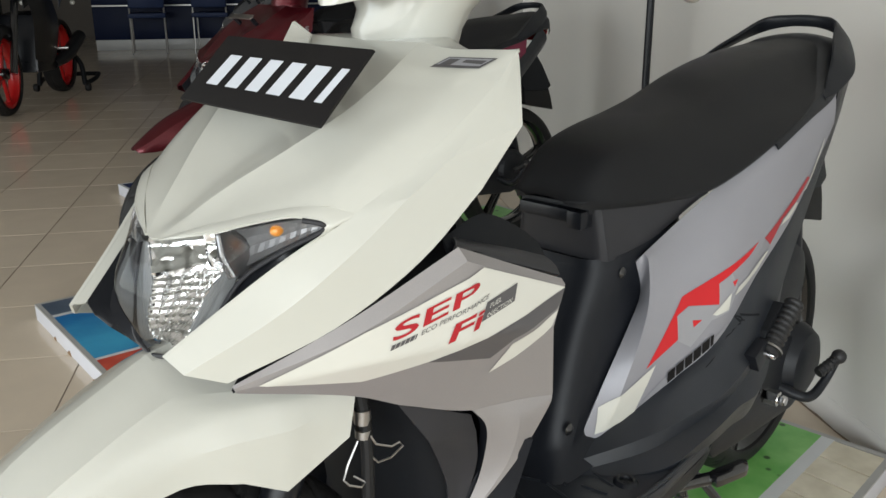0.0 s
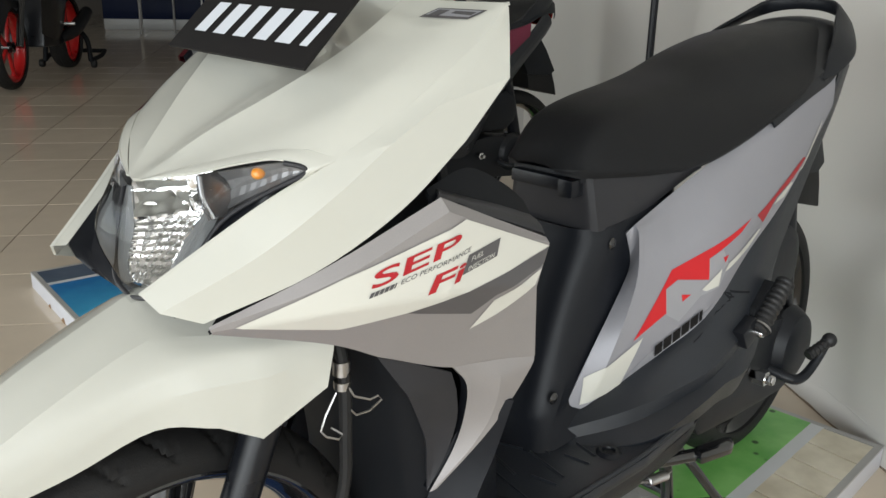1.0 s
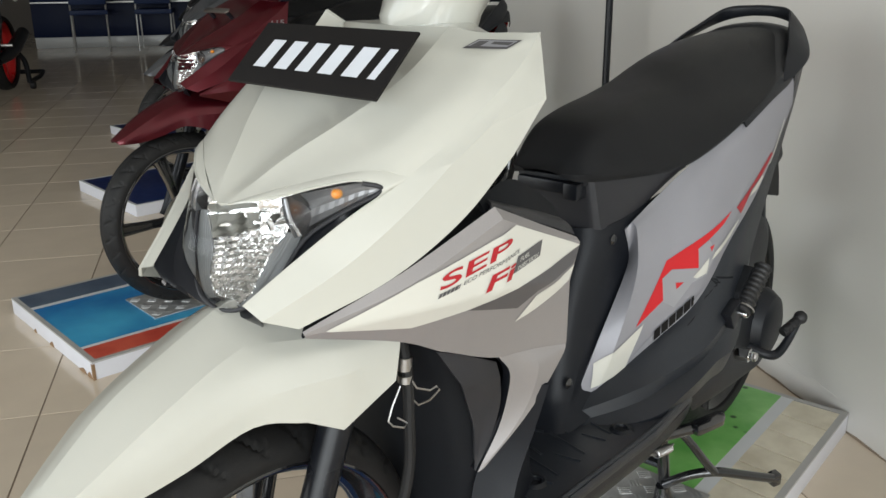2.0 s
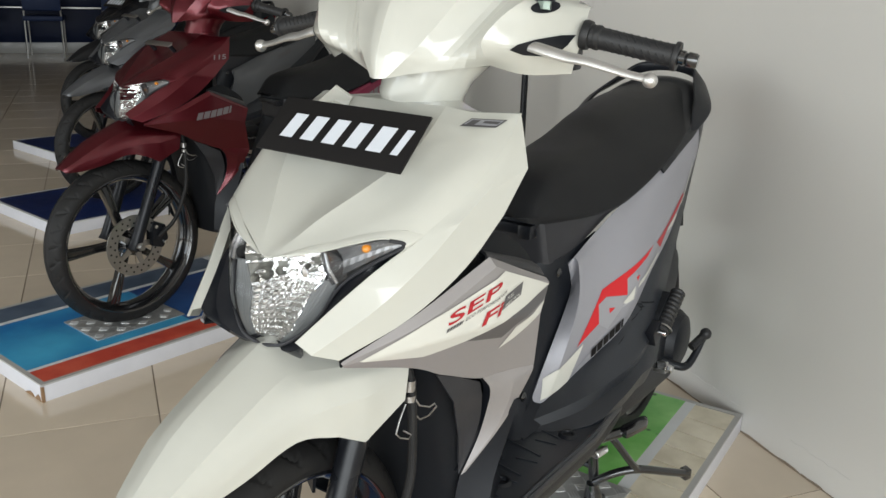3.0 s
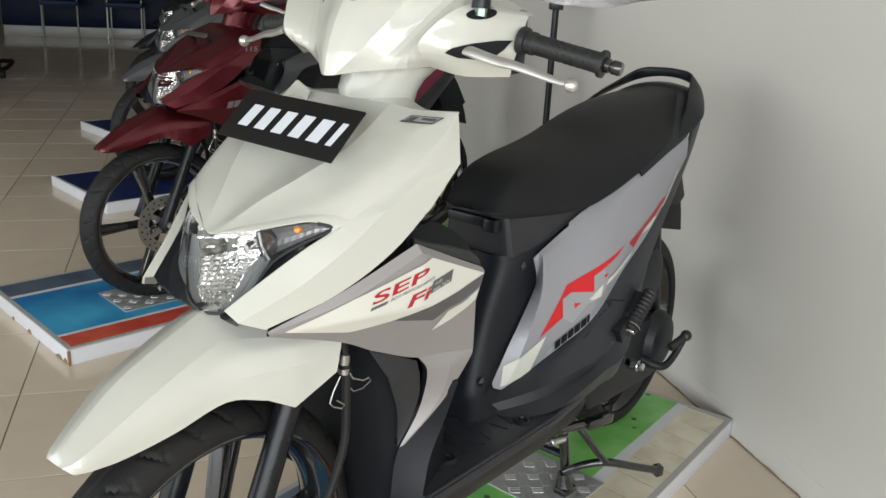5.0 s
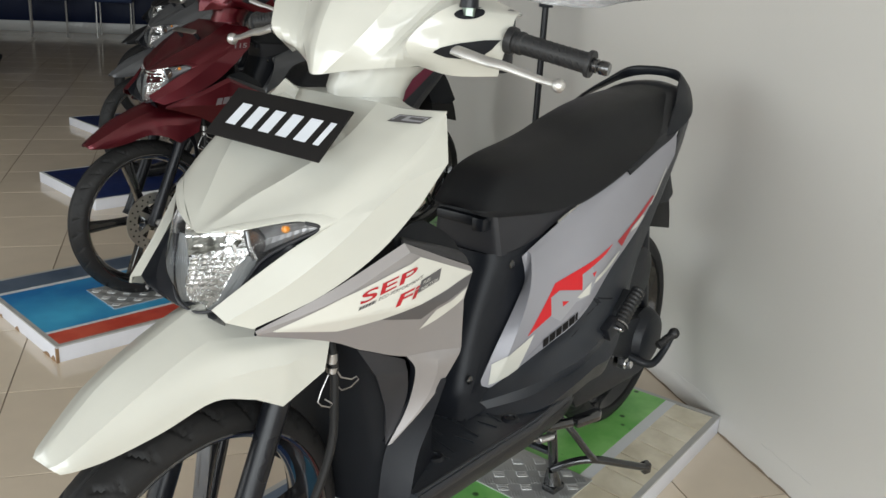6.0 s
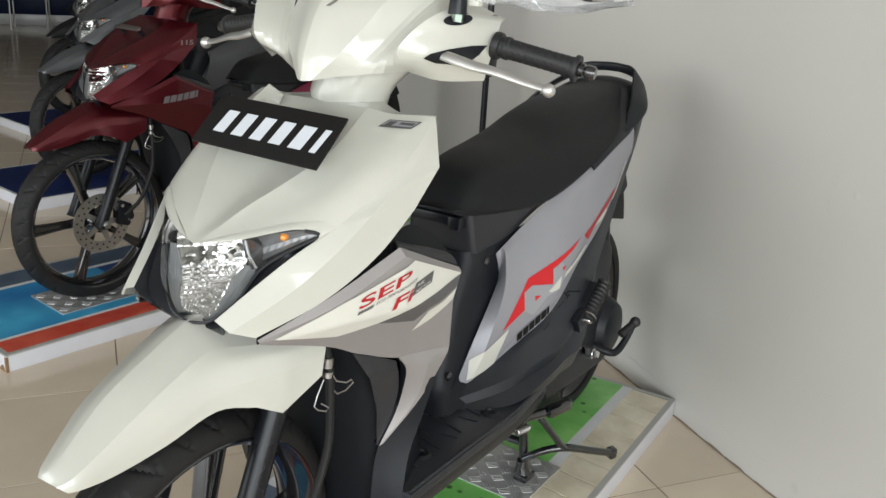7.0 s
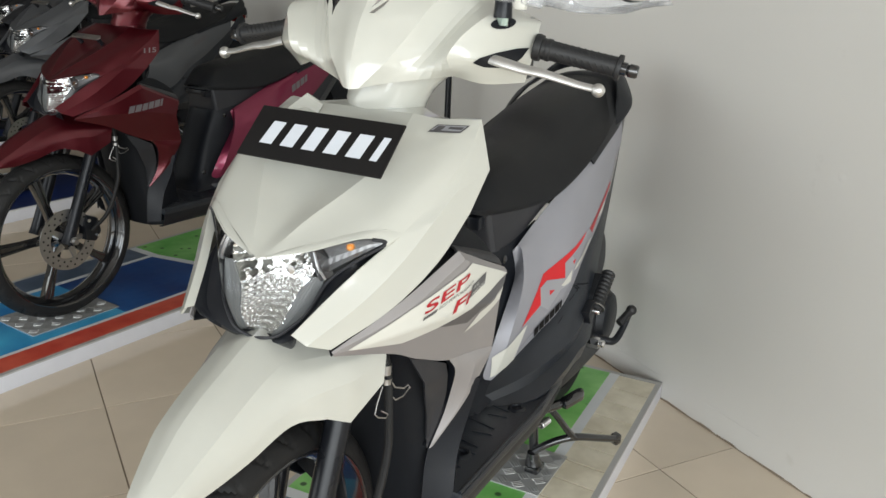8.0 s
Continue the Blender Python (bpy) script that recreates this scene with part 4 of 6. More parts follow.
        for k in range(9):
            for a0 in range(4):
                pts = [(m @ Vector((0.0133 * math.cos(a0 * 1.57 + t * 1.1), 0.0133 * math.sin(a0 * 1.57 + t * 1.1), 0.027 + k * 0.009 + t * 0.010))) for t in (0, 0.33, 0.66, 1)]
                tube(pts, 0.0009, 5, ribs, 1)
        part("rib", ribs, GRIP, g)
        part("bar_end", lathe([(0.0, 0.139), (0.0075, 0.139), (0.0092, 0.136), (0.0092, 0.127), (0.0072, 0.125), (0.0092, 0.123), (0.0092, 0.115)], m, 24), GLOSSBLACK, g)
        bm = tube([(s * 0.160, -0.016, 1.014), (s * 0.190, -0.014, 1.008), (s * 0.222, -0.006, 1.000), (s * 0.248, 0.000, 0.996), (s * 0.290, 0.012, 0.985), (s * 0.312, 0.017, 0.981)], [0.006, 0.0078, 0.0074, 0.0066, 0.0054, 0.0052], 12, None, 4, 0.6)
        bmesh.ops.create_uvsphere(bm, u_segments=20, v_segments=12, radius=0.0090, matrix=Matrix.Translation((s * 0.318, 0.018, 0.979)))
        part("brake_lever", bm, ALLOY, parent, "cast aluminium brake lever with ball end")
        # flat black film on the cover paints the shade of the open slot
        part("lever_slot", lay(slot_shape(s), cover, 1, 0.0012), INK, cover)
        part("mirror_socket", lathe([(0.0, 1.062), (0.0115, 1.062), (0.0125, 1.056), (0.0125, 1.046)], Matrix.Translation((s * 0.176, 0.030, 0)), 20), INK, parent)
    return cover


def slot_shape(s):
    bm = bmesh.new()
    pts = [(0.165, 1.006), (0.172, 1.012), (0.186, 1.018), (0.200, 1.022), (0.209, 1.022), (0.204, 1.010), (0.197, 1.001), (0.186, 0.998), (0.174, 1.000)]
    bm.faces.new([bm.verts.new((s * a, b, 0)) for a, b in pts])
    bmesh.ops.triangulate(bm, faces=bm.faces[:])
    bmesh.ops.subdivide_edges(bm, edges=bm.edges[:], cuts=2)
    return bm


def engine(parent):
    """Belt case, air box, kick lever, foot pegs, stands and the rear of the frame."""
    case = slab([(0.46, 0.335), (0.50, 0.285), (0.62, 0.270), (0.80, 0.255), (0.87, 0.270), (0.905, 0.31), (0.90, 0.36), (0.85, 0.395), (0.70, 0.415), (0.54, 0.400)], 0.07, 0.160, 0.012, SIDE)
    c = part("belt_case", case, PLASTIC, parent, "black cast belt case")
    part("cooling_cover", lathe([(0.0, 0.030), (0.040, 0.030), (0.056, 0.024), (0.066, 0.010), (0.070, 0.0)], Matrix.Translation((0.152, 0.800, 0.345)) @ AXLE, 40), PLASTIC, c)
    part("air_box", slab([(0.60, 0.44), (0.68, 0.425), (0.78, 0.425), (0.825, 0.45), (0.836, 0.49), (0.822, 0.54), (0.78, 0.565), (0.68, 0.56)], 0.05, 0.148, 0.025, SIDE), PLASTIC, parent)
    k = part("kick_lever", tube([(0.150, 0.735, 0.322), (0.190, 0.742, 0.312), (0.204, 0.762, 0.311), (0.212, 0.788, 0.332), (0.219, 0.808, 0.364)], [0.010, 0.009, 0.0085, 0.0075, 0.007], 12, None, 4), PLASTIC, parent, "black folding kick lever")
    bm = tube([(0.206, 0.768, 0.350), (0.222, 0.808, 0.370)], 0.0085, 12, None, 1)
    for i in range(5):
        tube([(0.2072 + i * 0.0028, 0.771 + i * 0.007, 0.3515 + i * 0.0035), (0.2082 + i * 0.0028, 0.7735 + i * 0.007, 0.3528 + i * 0.0035)], 0.0098, 12, bm, 1)
    bmesh.ops.create_uvsphere(bm, u_segments=16, v_segments=10, radius=0.0125, matrix=Matrix.Translation((0.222, 0.810, 0.371)))
    part("kick_pedal", bm, GRIP, k)
    part("kick_bolt", lathe([(0.0, 0.216), (0.007, 0.216), (0.008, 0.212), (0.008, 0.205), (0.0125, 0.204), (0.0125, 0.180)], Matrix.Translation((0, 0.612, 0.361)) @ AXLE, 6), CHROME, k, "bright steel clamp bolt")
    for s in (1, -1):
        bm = bmesh.new()
        a, b = Vector((s * 0.205, 0.540, 0.462)), Vector((s * 0.208, 0.618, 0.520))
        tube([a.lerp(b, i / 40) for i in range(41)], [0.0162 - 0.00004 * i if (i // 2) % 2 else 0.0130 for i in range(41)], 14, bm, 1)
        peg = part("pillion_peg", bm, GRIP, parent, "folded pillion peg with ribbed rubber")
        part("peg_bracket", slab([(0.500, 0.470), (0.520, 0.440), (0.552, 0.452), (0.560, 0.472), (0.535, 0.486)], s * 0.186, s * 0.206, 0.003, SIDE), INK, peg)
        part("peg_bolt", lathe([(0.0, 0.0), (0.006, 0.0), (0.007, -0.003), (0.007, -0.012)], Matrix.Translation((s * 0.216, 0.545, 0.461)) @ AXLE @ pose(0, 0, 0, 0 if s > 0 else 180, 0, 0), 12), CHROME, peg, "bright steel bolt")
        part("peg_washer", lathe([(0.0, 0.001), (0.017, 0.001), (0.017, -0.002)], Matrix.Translation((s * 0.2075, 0.548, 0.468)) @ Vector((s * 0.003, 0.078, 0.058)).to_track_quat("Z", "Y").to_matrix().to_4x4(), 24), STEEL, peg)
        part("rear_shock", tube([(s * 0.115, 0.86, 0.36), (s * 0.115, 0.78, 0.66)], 0.022, 14, None, 1), INK, parent)
    st = bmesh.new()
    for s in (1, -1):
        tube([(s * 0.085, 0.505, 0.300), (s * 0.095, 0.530, 0.200), (s * 0.100, 0.556, 0.068)], 0.011, 12, st)
        slab([(s * 0.086, 0.528), (s * 0.118, 0.525), (s * 0.122, 0.566), (s * 0.092, 0.572)][::s], 0.0535, 0.068, 0.004, None, st)
        tube([(s * 0.100, 0.549, 0.066), (s * 0.098, 0.543, 0.100)], [0.020, 0.012], 12, st, 1)
    tube([(-0.098, 0.545, 0.140), (0.098, 0.545, 0.140)], 0.009, 10, st, 1)
    tube([(0.104, 0.535, 0.108), (0.140, 0.548, 0.134), (0.180, 0.572, 0.146), (0.220, 0.640, 0.120), (0.248, 0.696, 0.097)], 0.0085, 12, st)
    tube([(0.112, 0.500, 0.262), (0.146, 0.520, 0.222), (0.170, 0.552, 0.170), (0.181, 0.570, 0.146)], 0.0075, 12, st)
    slab([(0.232, 0.692), (0.250, 0.682), (0.257, 0.700), (0.240, 0.712)], 0.086, 0.108, 0.003, None, st)
    part("centre_stand", st, GLOSSBLACK, parent, "black steel centre stand, folded down")
    ss = tube([(0.125, 0.375, 0.275), (0.160, 0.430, 0.280), (0.186, 0.470, 0.284), (0.200, 0.505, 0.286)], 0.0095, 12)
    slab([(0.174, 0.452), (0.194, 0.442), (0.212, 0.506), (0.206, 0.520), (0.194, 0.520)], 0.276, 0.298, 0.008, None, ss)
    side = part("side_stand", ss, GLOSSBLACK, parent, "black side stand, folded up")
    sp = bmesh.new()
    coil = [(0.189 - t * 0.006 + 0.0062 * math.cos(t * 95), 0.300 + t * 0.060, 0.314 - t * 0.020 + 0.0062 * math.sin(t * 95)) for t in [i / 180 for i in range(181)]]
    tube(coil, 0.0015, 5, sp, 1)
    tube([(0.186, 0.285, 0.319), (0.189, 0.302, 0.313)], 0.002, 6, sp, 1)
    tube([(0.183, 0.358, 0.294), (0.176, 0.390, 0.284)], 0.002, 6, sp, 1)
    part("stand_spring", sp, STEEL, side, "bright coil spring")
    part("engine_block", slab([(0.32, 0.22), (0.50, 0.19), (0.60, 0.22), (0.60, 0.40), (0.34, 0.40)], -0.09, 0.09, 0.015, SIDE), INK, parent)
    part("exhaust", tube([(-0.10, 0.55, 0.25), (-0.15, 0.70, 0.27), (-0.16, 0.95, 0.34), (-0.16, 1.05, 0.37)], [0.022, 0.045, 0.048, 0.035], 18), INK, parent)


def footwell(parent):
    part("inner_shield", both_sides(skin(loft([[(0, 0.000, 0.930), (0.08, -0.004, 0.925), (0.105, -0.010, 0.915)], [(0, 0.000, 0.86), (0.08, -0.006, 0.86), (0.115, -0.030, 0.850)],
         [(0, 0.010, 0.77), (0.09, 0.000, 0.765), (0.120, -0.030, 0.750)], [(0, 0.040, 0.60), (0.10, 0.040, 0.60), (0.150, 0.035, 0.60)], [(0, 0.050, 0.36), (0.10, 0.050, 0.36), (0.130, 0.030, 0.37)]], 4, 3), 0.004, None, (0, 1, 0))), MATTBLACK, parent, "black inner leg shield")
    for s in (1, -1):
        shelf = [[(s * 0.108, -0.284, 0.680), (s * 0.060, -0.230, 0.684)], [(s * 0.150, -0.200, 0.722), (s * 0.060, -0.160, 0.710)], [(s * 0.186, -0.106, 0.768), (s * 0.070, -0.060, 0.745)],
                 [(s * 0.190, -0.036, 0.742), (s * 0.080, 0.010, 0.760)]]
        part("shield_pocket", skin(loft(shelf, 4, 4), 0.003, None, (0, 0, 1)), MATTBLACK, parent)
        lip = [[(s * 0.188, -0.110, 0.772), (s * 0.180, -0.100, 0.776), (s * 0.150, -0.075, 0.772)], [(s * 0.196, -0.040, 0.745), (s * 0.186, -0.034, 0.752), (s * 0.160, -0.022, 0.756)], [(s * 0.197, 0.030, 0.716), (s * 0.186, 0.030, 0.728), (s * 0.150, 0.020, 0.745)]]
        inner = [[(s * 0.178, -0.105, 0.766), (s * 0.163, -0.098, 0.775)], [(s * 0.184, -0.050, 0.744), (s * 0.162, -0.046, 0.786)], [(s * 0.186, 0.000, 0.730), (s * 0.163, 0.004, 0.764)], [(s * 0.186, 0.030, 0.722), (s * 0.168, 0.030, 0.744)]]
        part("pocket_wall", skin(loft(inner, 4, 2), 0.004, None, (s, 0, 0)), MATTBLACK, parent)
        part("pocket_lip", skin(loft(lip, 4, 3), 0.003, None, (0, 0, 1)), DARKGREY, parent)
        trim = [[(s * 0.150, -0.006, 0.535), (s * 0.178, 0.020, 0.534), (s * 0.135, 0.050, 0.530)], [(s * 0.134, -0.034, 0.475), (s * 0.165, 0.010, 0.470), (s * 0.130, 0.052, 0.470)],
                [(s * 0.128, -0.056, 0.420), (s * 0.163, -0.018, 0.420), (s * 0.130, 0.056, 0.420)], [(s * 0.128, -0.064, 0.370), (s * 0.167, -0.036, 0.372), (s * 0.130, 0.060, 0.380)], [(s * 0.128, -0.068, 0.320), (s * 0.169, -0.046, 0.325), (s * 0.130, 0.080, 0.356)]]
        part("footwell_trim", skin(loft(trim, 4, 3, (), (1,)), 0.004, None, (s, 0, 0)), SHADEBLACK, parent, "satin black footwell side trim")
    part("wheel_shield", loft_bm([[(0, -0.150, 0.665), (0.08, -0.140, 0.655), (0.104, -0.120, 0.630)], [(0, -0.105, 0.56), (0.078, -0.090, 0.56), (0.104, -0.062, 0.55)],
         [(0, -0.075, 0.42), (0.078, -0.060, 0.42), (0.106, -0.040, 0.43)], [(0, -0.05, 0.30), (0.090, -0.040, 0.30), (0.150, -0.020, 0.31)]], (0, -1, 0)), MATTBLACK, parent, "black shield behind the front wheel")
    fb = slab([(-0.184, -0.04), (0.184, -0.04), (0.189, 0.10), (0.197, 0.28), (0.188, 0.42), (0.15, 0.47), (-0.15, 0.47), (-0.188, 0.42), (-0.197, 0.28), (-0.189, 0.10)], 0.346, 0.365, 0.006)
    f = part("floorboard", fb, SHEENBLACK, parent, "ribbed black plastic floorboard")
    for s in (1, -1):
        edge = [(0.183, -0.04), (0.188, 0.10), (0.196, 0.28), (0.187, 0.42), (0.165, 0.46)]
        skirt = [[(s * x, y, 0.350), (s * (x - 0.003), y, 0.332), (s * (x - 0.016), y + 0.004, 0.306), (s * (x - 0.045), y + 0.01, 0.298)] for x, y in edge]
        part("floor_skirt", skin(loft(skirt, 4, 3, (2,), ()), 0.003, None, (s, 0, 0)), PLASTIC, f)
        rim = [(s * (x - 0.004), y, 0.3665) for x, y in edge[:4]]
        part("floor_rim", tube(rim, 0.0032, 8), SHEENBLACK, f)
    for i in range(9):
        y = 0.03 + i * 0.034
        for s in (1, -1):
            marks = (((0.045, 0.012), (0.105, -0.008)), ((0.120, 0.004), (0.155, 0.010))) if i % 2 else (((0.030, -0.006), (0.075, 0.010)), ((0.085, 0.012), (0.150, -0.004)))
            for (xa, ya), (xb, yb) in marks:
                part("floor_rib", tube([(s * xa, y + ya, 0.3655), (s * xb, y + yb, 0.3655)], 0.0019, 6, None, 1), SHEENBLACK, f)
    for y in (0.063, 0.250):
        for s in (1, -1):
            part("floor_screw", lathe([(0.0, 0.3660), (0.0035, 0.3662), (0.004, 0.3655), (0.008, 0.3655), (0.009, 0.3690), (0.0125, 0.3695), (0.015, 0.3675), (0.017, 0.3648)], Matrix.Translation((s * (0.127 + 0.12 * y), y, 0)), 20), INK, f)
    low = [[(0, 0.165, 0.360), (0.060, 0.168, 0.360), (0.098, 0.182, 0.362), (0.112, 0.262, 0.374), (0.120, 0.450, 0.400)], [(0, 0.190, 0.385), (0.060, 0.192, 0.385), (0.088, 0.208, 0.387), (0.094, 0.256, 0.394), (0.110, 0.450, 0.425)], [(0, 0.208, 0.420), (0.058, 0.210, 0.420), (0.083, 0.235, 0.420), (0.086, 0.272, 0.422), (0.105, 0.450, 0.450)],
           [(0, 0.248, 0.520), (0.054, 0.251, 0.520), (0.078, 0.280, 0.520), (0.090, 0.320, 0.522), (0.110, 0.450, 0.530)], [(0, 0.290, 0.620), (0.052, 0.293, 0.620), (0.078, 0.318, 0.622), (0.090, 0.352, 0.628), (0.100, 0.450, 0.650)],
           [(0, 0.292, 0.632), (0.050, 0.296, 0.632), (0.074, 0.320, 0.634), (0.086, 0.354, 0.640), (0.096, 0.450, 0.660)]]
    fc = loft_part("frame_cover", low, SHADEBLACK, parent, (0, -1, 0), 0.003, 5, 4, (4,), (), True, "black plastic frame cover below the seat", 20)
    up = [[(0, 0.302, 0.630), (0.056, 0.304, 0.630), (0.074, 0.312, 0.630), (0.088, 0.372, 0.640), (0.100, 0.500, 0.685)], [(0, 0.294, 0.702), (0.050, 0.296, 0.702), (0.064, 0.304, 0.702), (0.090, 0.380, 0.699), (0.112, 0.500, 0.694)]]
    loft_part("seat_box", up, DARKGREY, parent, (0, -1, 0), 0.003, 4, 4, (), (2,), True, "dark grey box panel under the seat", 20)
    for s in (1, -1):
        for y, z in ((0.330, 0.613), (0.222, 0.425)):
            part("panel_screw", lathe([(0.0, 0.0035), (0.003, 0.0035), (0.0045, 0.0028), (0.0065, 0.002), (0.0085, 0.0)], Matrix.Translation((s * 0.0855, y, z)) @ AXLE @ pose(0, 0, 0, 0 if s > 0 else 180, 0, 0), 16), GLOSSBLACK, fc)


def loft_bm(rows, out):
    return skin(loft(whole(rows), 4, 3), 0.004, None, out)


def front_suspension(parent):
    for s in (1, -1):
        leg = part("fork_leg", tube([(s * 0.080, -0.330, 0.300), (s * 0.080, -0.314, 0.335), (s * 0.080, -0.245, 0.500), (s * 0.080, -0.203, 0.600)], [0.021, 0.0185, 0.0175, 0.0185], 18), INK, parent, "satin black fork leg")
        part("fork_tube", tube([(s * 0.080, -0.215, 0.570), (s * 0.080, -0.182, 0.650)], 0.0135, 16, None, 1), STEEL, leg)
    cal = slab([(-0.270, 0.300), (-0.232, 0.288), (-0.210, 0.316), (-0.218, 0.361), (-0.252, 0.376), (-0.266, 0.346)], 0.050, 0.088, 0.006, SIDE)
    c = part("brake_caliper", cal, INK, parent, "black brake caliper")
    for y, z in ((-0.255, 0.361), (-0.225, 0.306), (-0.238, 0.334)):
        part("caliper_bolt", lathe([(0.0, 0.093), (0.006, 0.093), (0.0065, 0.088)], Matrix.Translation((0, y, z)) @ AXLE, 6), CHROME, c)
    part("axle_nut", lathe([(0.0, 0.112), (0.009, 0.112), (0.010, 0.108), (0.010, 0.100), (0.014, 0.099), (0.014, 0.090)], Matrix.Translation((0, FA[0], FA[1])) @ AXLE, 6), STEEL, parent)
    hose = part("brake_hose", tube([(0.104, -0.152, 0.640), (0.112, -0.150, 0.600), (0.116, -0.152, 0.540), (0.118, -0.160, 0.470), (0.112, -0.200, 0.380), (0.095, -0.250, 0.330)], 0.0062, 10), RUBBER, parent, "black rubber brake hose")
    clip = bmesh.new()
    tube([(0.110, -0.151, 0.612), (0.110, -0.151, 0.598)], 0.0082, 12, clip, 1)
    tube([(0.111, -0.151, 0.592), (0.111, -0.151, 0.584)], 0.0082, 12, clip, 1)
    part("hose_clamp", clip, STEEL, hose, "bright hose clamps")
    wire = bmesh.new()
    tube([(0.118, -0.150, 0.588), (0.122, -0.146, 0.578), (0.128, -0.132, 0.572), (0.130, -0.124, 0.574), (0.131, -0.120, 0.569), (0.127, -0.132, 0.560), (0.122, -0.144, 0.558), (0.119, -0.150, 0.566)], 0.0011, 6, wire, 1)
    tube([(0.108, -0.156, 0.580), (0.107, -0.168, 0.560), (0.107, -0.174, 0.546), (0.110, -0.170, 0.540), (0.116, -0.160, 0.536), (0.118, -0.157, 0.541), (0.112, -0.166, 0.549)], 0.0011, 6, wire, 1)
    part("wire_clip", wire, STEEL, hose, "bright bent wire hose guides")


MID = 0.018      # middle plane of the scooter at the handlebar; it stands slightly askew, with the fork turned a little


def scooter(label, paint, trim, m, flank=None, turned=36):
    t = thing("scooter", label, "scooter", "row of scooters on display boards", "", m @ Matrix.Translation((MID, 0, 0)))
    BASE[t.name] = 0.05
    wheel("front_wheel", FA[0], FA[1], 0.256, 0.076, t, True, turned)
    wheel("rear_wheel", RA[0], RA[1], 0.246, 0.086, t, False)
    front_suspension(t)
    front_fender(t, paint)
    made = {"cowl": front_cowl(t, paint)}
    headlight(t)
    bezel(t)
    for s in (1, -1):
        made["cover", s] = leg_cover(t, s, trim)
        made["panel", s] = side_panel(t, s, flank or trim)
        lower_body(t, s)
    footwell(t)
    tail(t)
    engine(t)
    seat(t)
    grab_rail(t)
    made["bars"] = handlebar(t, paint)
    for ob in [o for o in t.children_recursive if o.type == "MESH"]:
        if "wheel" in ob.name or (ob.parent and "wheel" in ob.parent.name and "shield" not in ob.parent.name) or (ob.parent and ob.parent.parent and "wheel" in ob.parent.parent.name):
            continue
        for v in ob.data.vertices:
            a = abs(v.co.x)
            mid = 0.004 + 0.007 * min(1.0, max(0.0, (-0.43 - v.co.y) / 0.06)) if ob.name.startswith("front_fender") else MID if v.co.z > 0.95 else 0.02 * max(0.2 if v.co.y < 0 and v.co.z > 0.66 else 0.0, 1 - abs(v.co.y - 0.02) / 0.1)
            v.co.x = math.copysign(a * (1 - mid / 0.05) if a < 0.05 else a - mid, v.co.x) + mid - MID
    return t, made


def plate_board(parent, m):
    """Small black show plate with a row of plain white shapes, on a white stay."""
    p = part("show_plate", block(-0.1125, 0.1125, -0.0015, 0.0015, -0.040, 0.040, 0.0008, m), BOARD, parent, "black show plate with a row of plain white shapes")
    for bm in mark_shapes(6, 0.036, 0.0135, 0.16, (0.56, 0.58, 0.57, 0.58, 0.62, 0.30)):
        for v in bm.verts:
            x, y = v.co.x, v.co.y
            v.co = m @ Vector((x - 0.086, -0.0023, y - 0.019))
        part("white_shape", bm, LETTER, p, "plain white slanted shape", 80)
    return p


def show_stay(parent, mat, bare):
    """Bent metal stay that holds a show plate on the cowl; under a plate only its two bosses show."""
    tone = "bent bright metal plate stay" if bare else ""
    if bare:
        bm = slab([(-0.066, -0.009), (0.058, -0.009), (0.066, 0.000), (0.058, 0.010), (-0.060, 0.010), (-0.070, 0.002)], 0.0, 0.003, 0.001, pose(0.0, -0.152, 0.903, 38, 0, 0))
    else:
        bm = bmesh.new()
        f = bm.faces.new([bm.verts.new(p) for p in ((-0.143, -0.047, 0.914), (-0.089, -0.068, 0.946), (-0.062, -0.068, 0.934), (-0.078, -0.062, 0.912))])
        top = bmesh.ops.extrude_face_region(bm, geom=[f])["geom"]
        bmesh.ops.translate(bm, vec=(0, 0.003, 0.001), verts=[v for v in top if isinstance(v, bmesh.types.BMVert)])
    stay = part("plate_stay", bm, mat, parent, tone)
    for x in (-0.055, 0.045):
        part("stay_boss", tube([(x, -0.130, 0.882), (x, -0.150, 0.903)], 0.0065, 12, None, 1), INK if bare else mat, stay)


def name_row(shapes, at, along, up, host, mat):
    for bm in shapes:
        part("name_shape", lay(slanted(bm, at, along, up), host, 0, 0.0024), mat, host, "", 80)


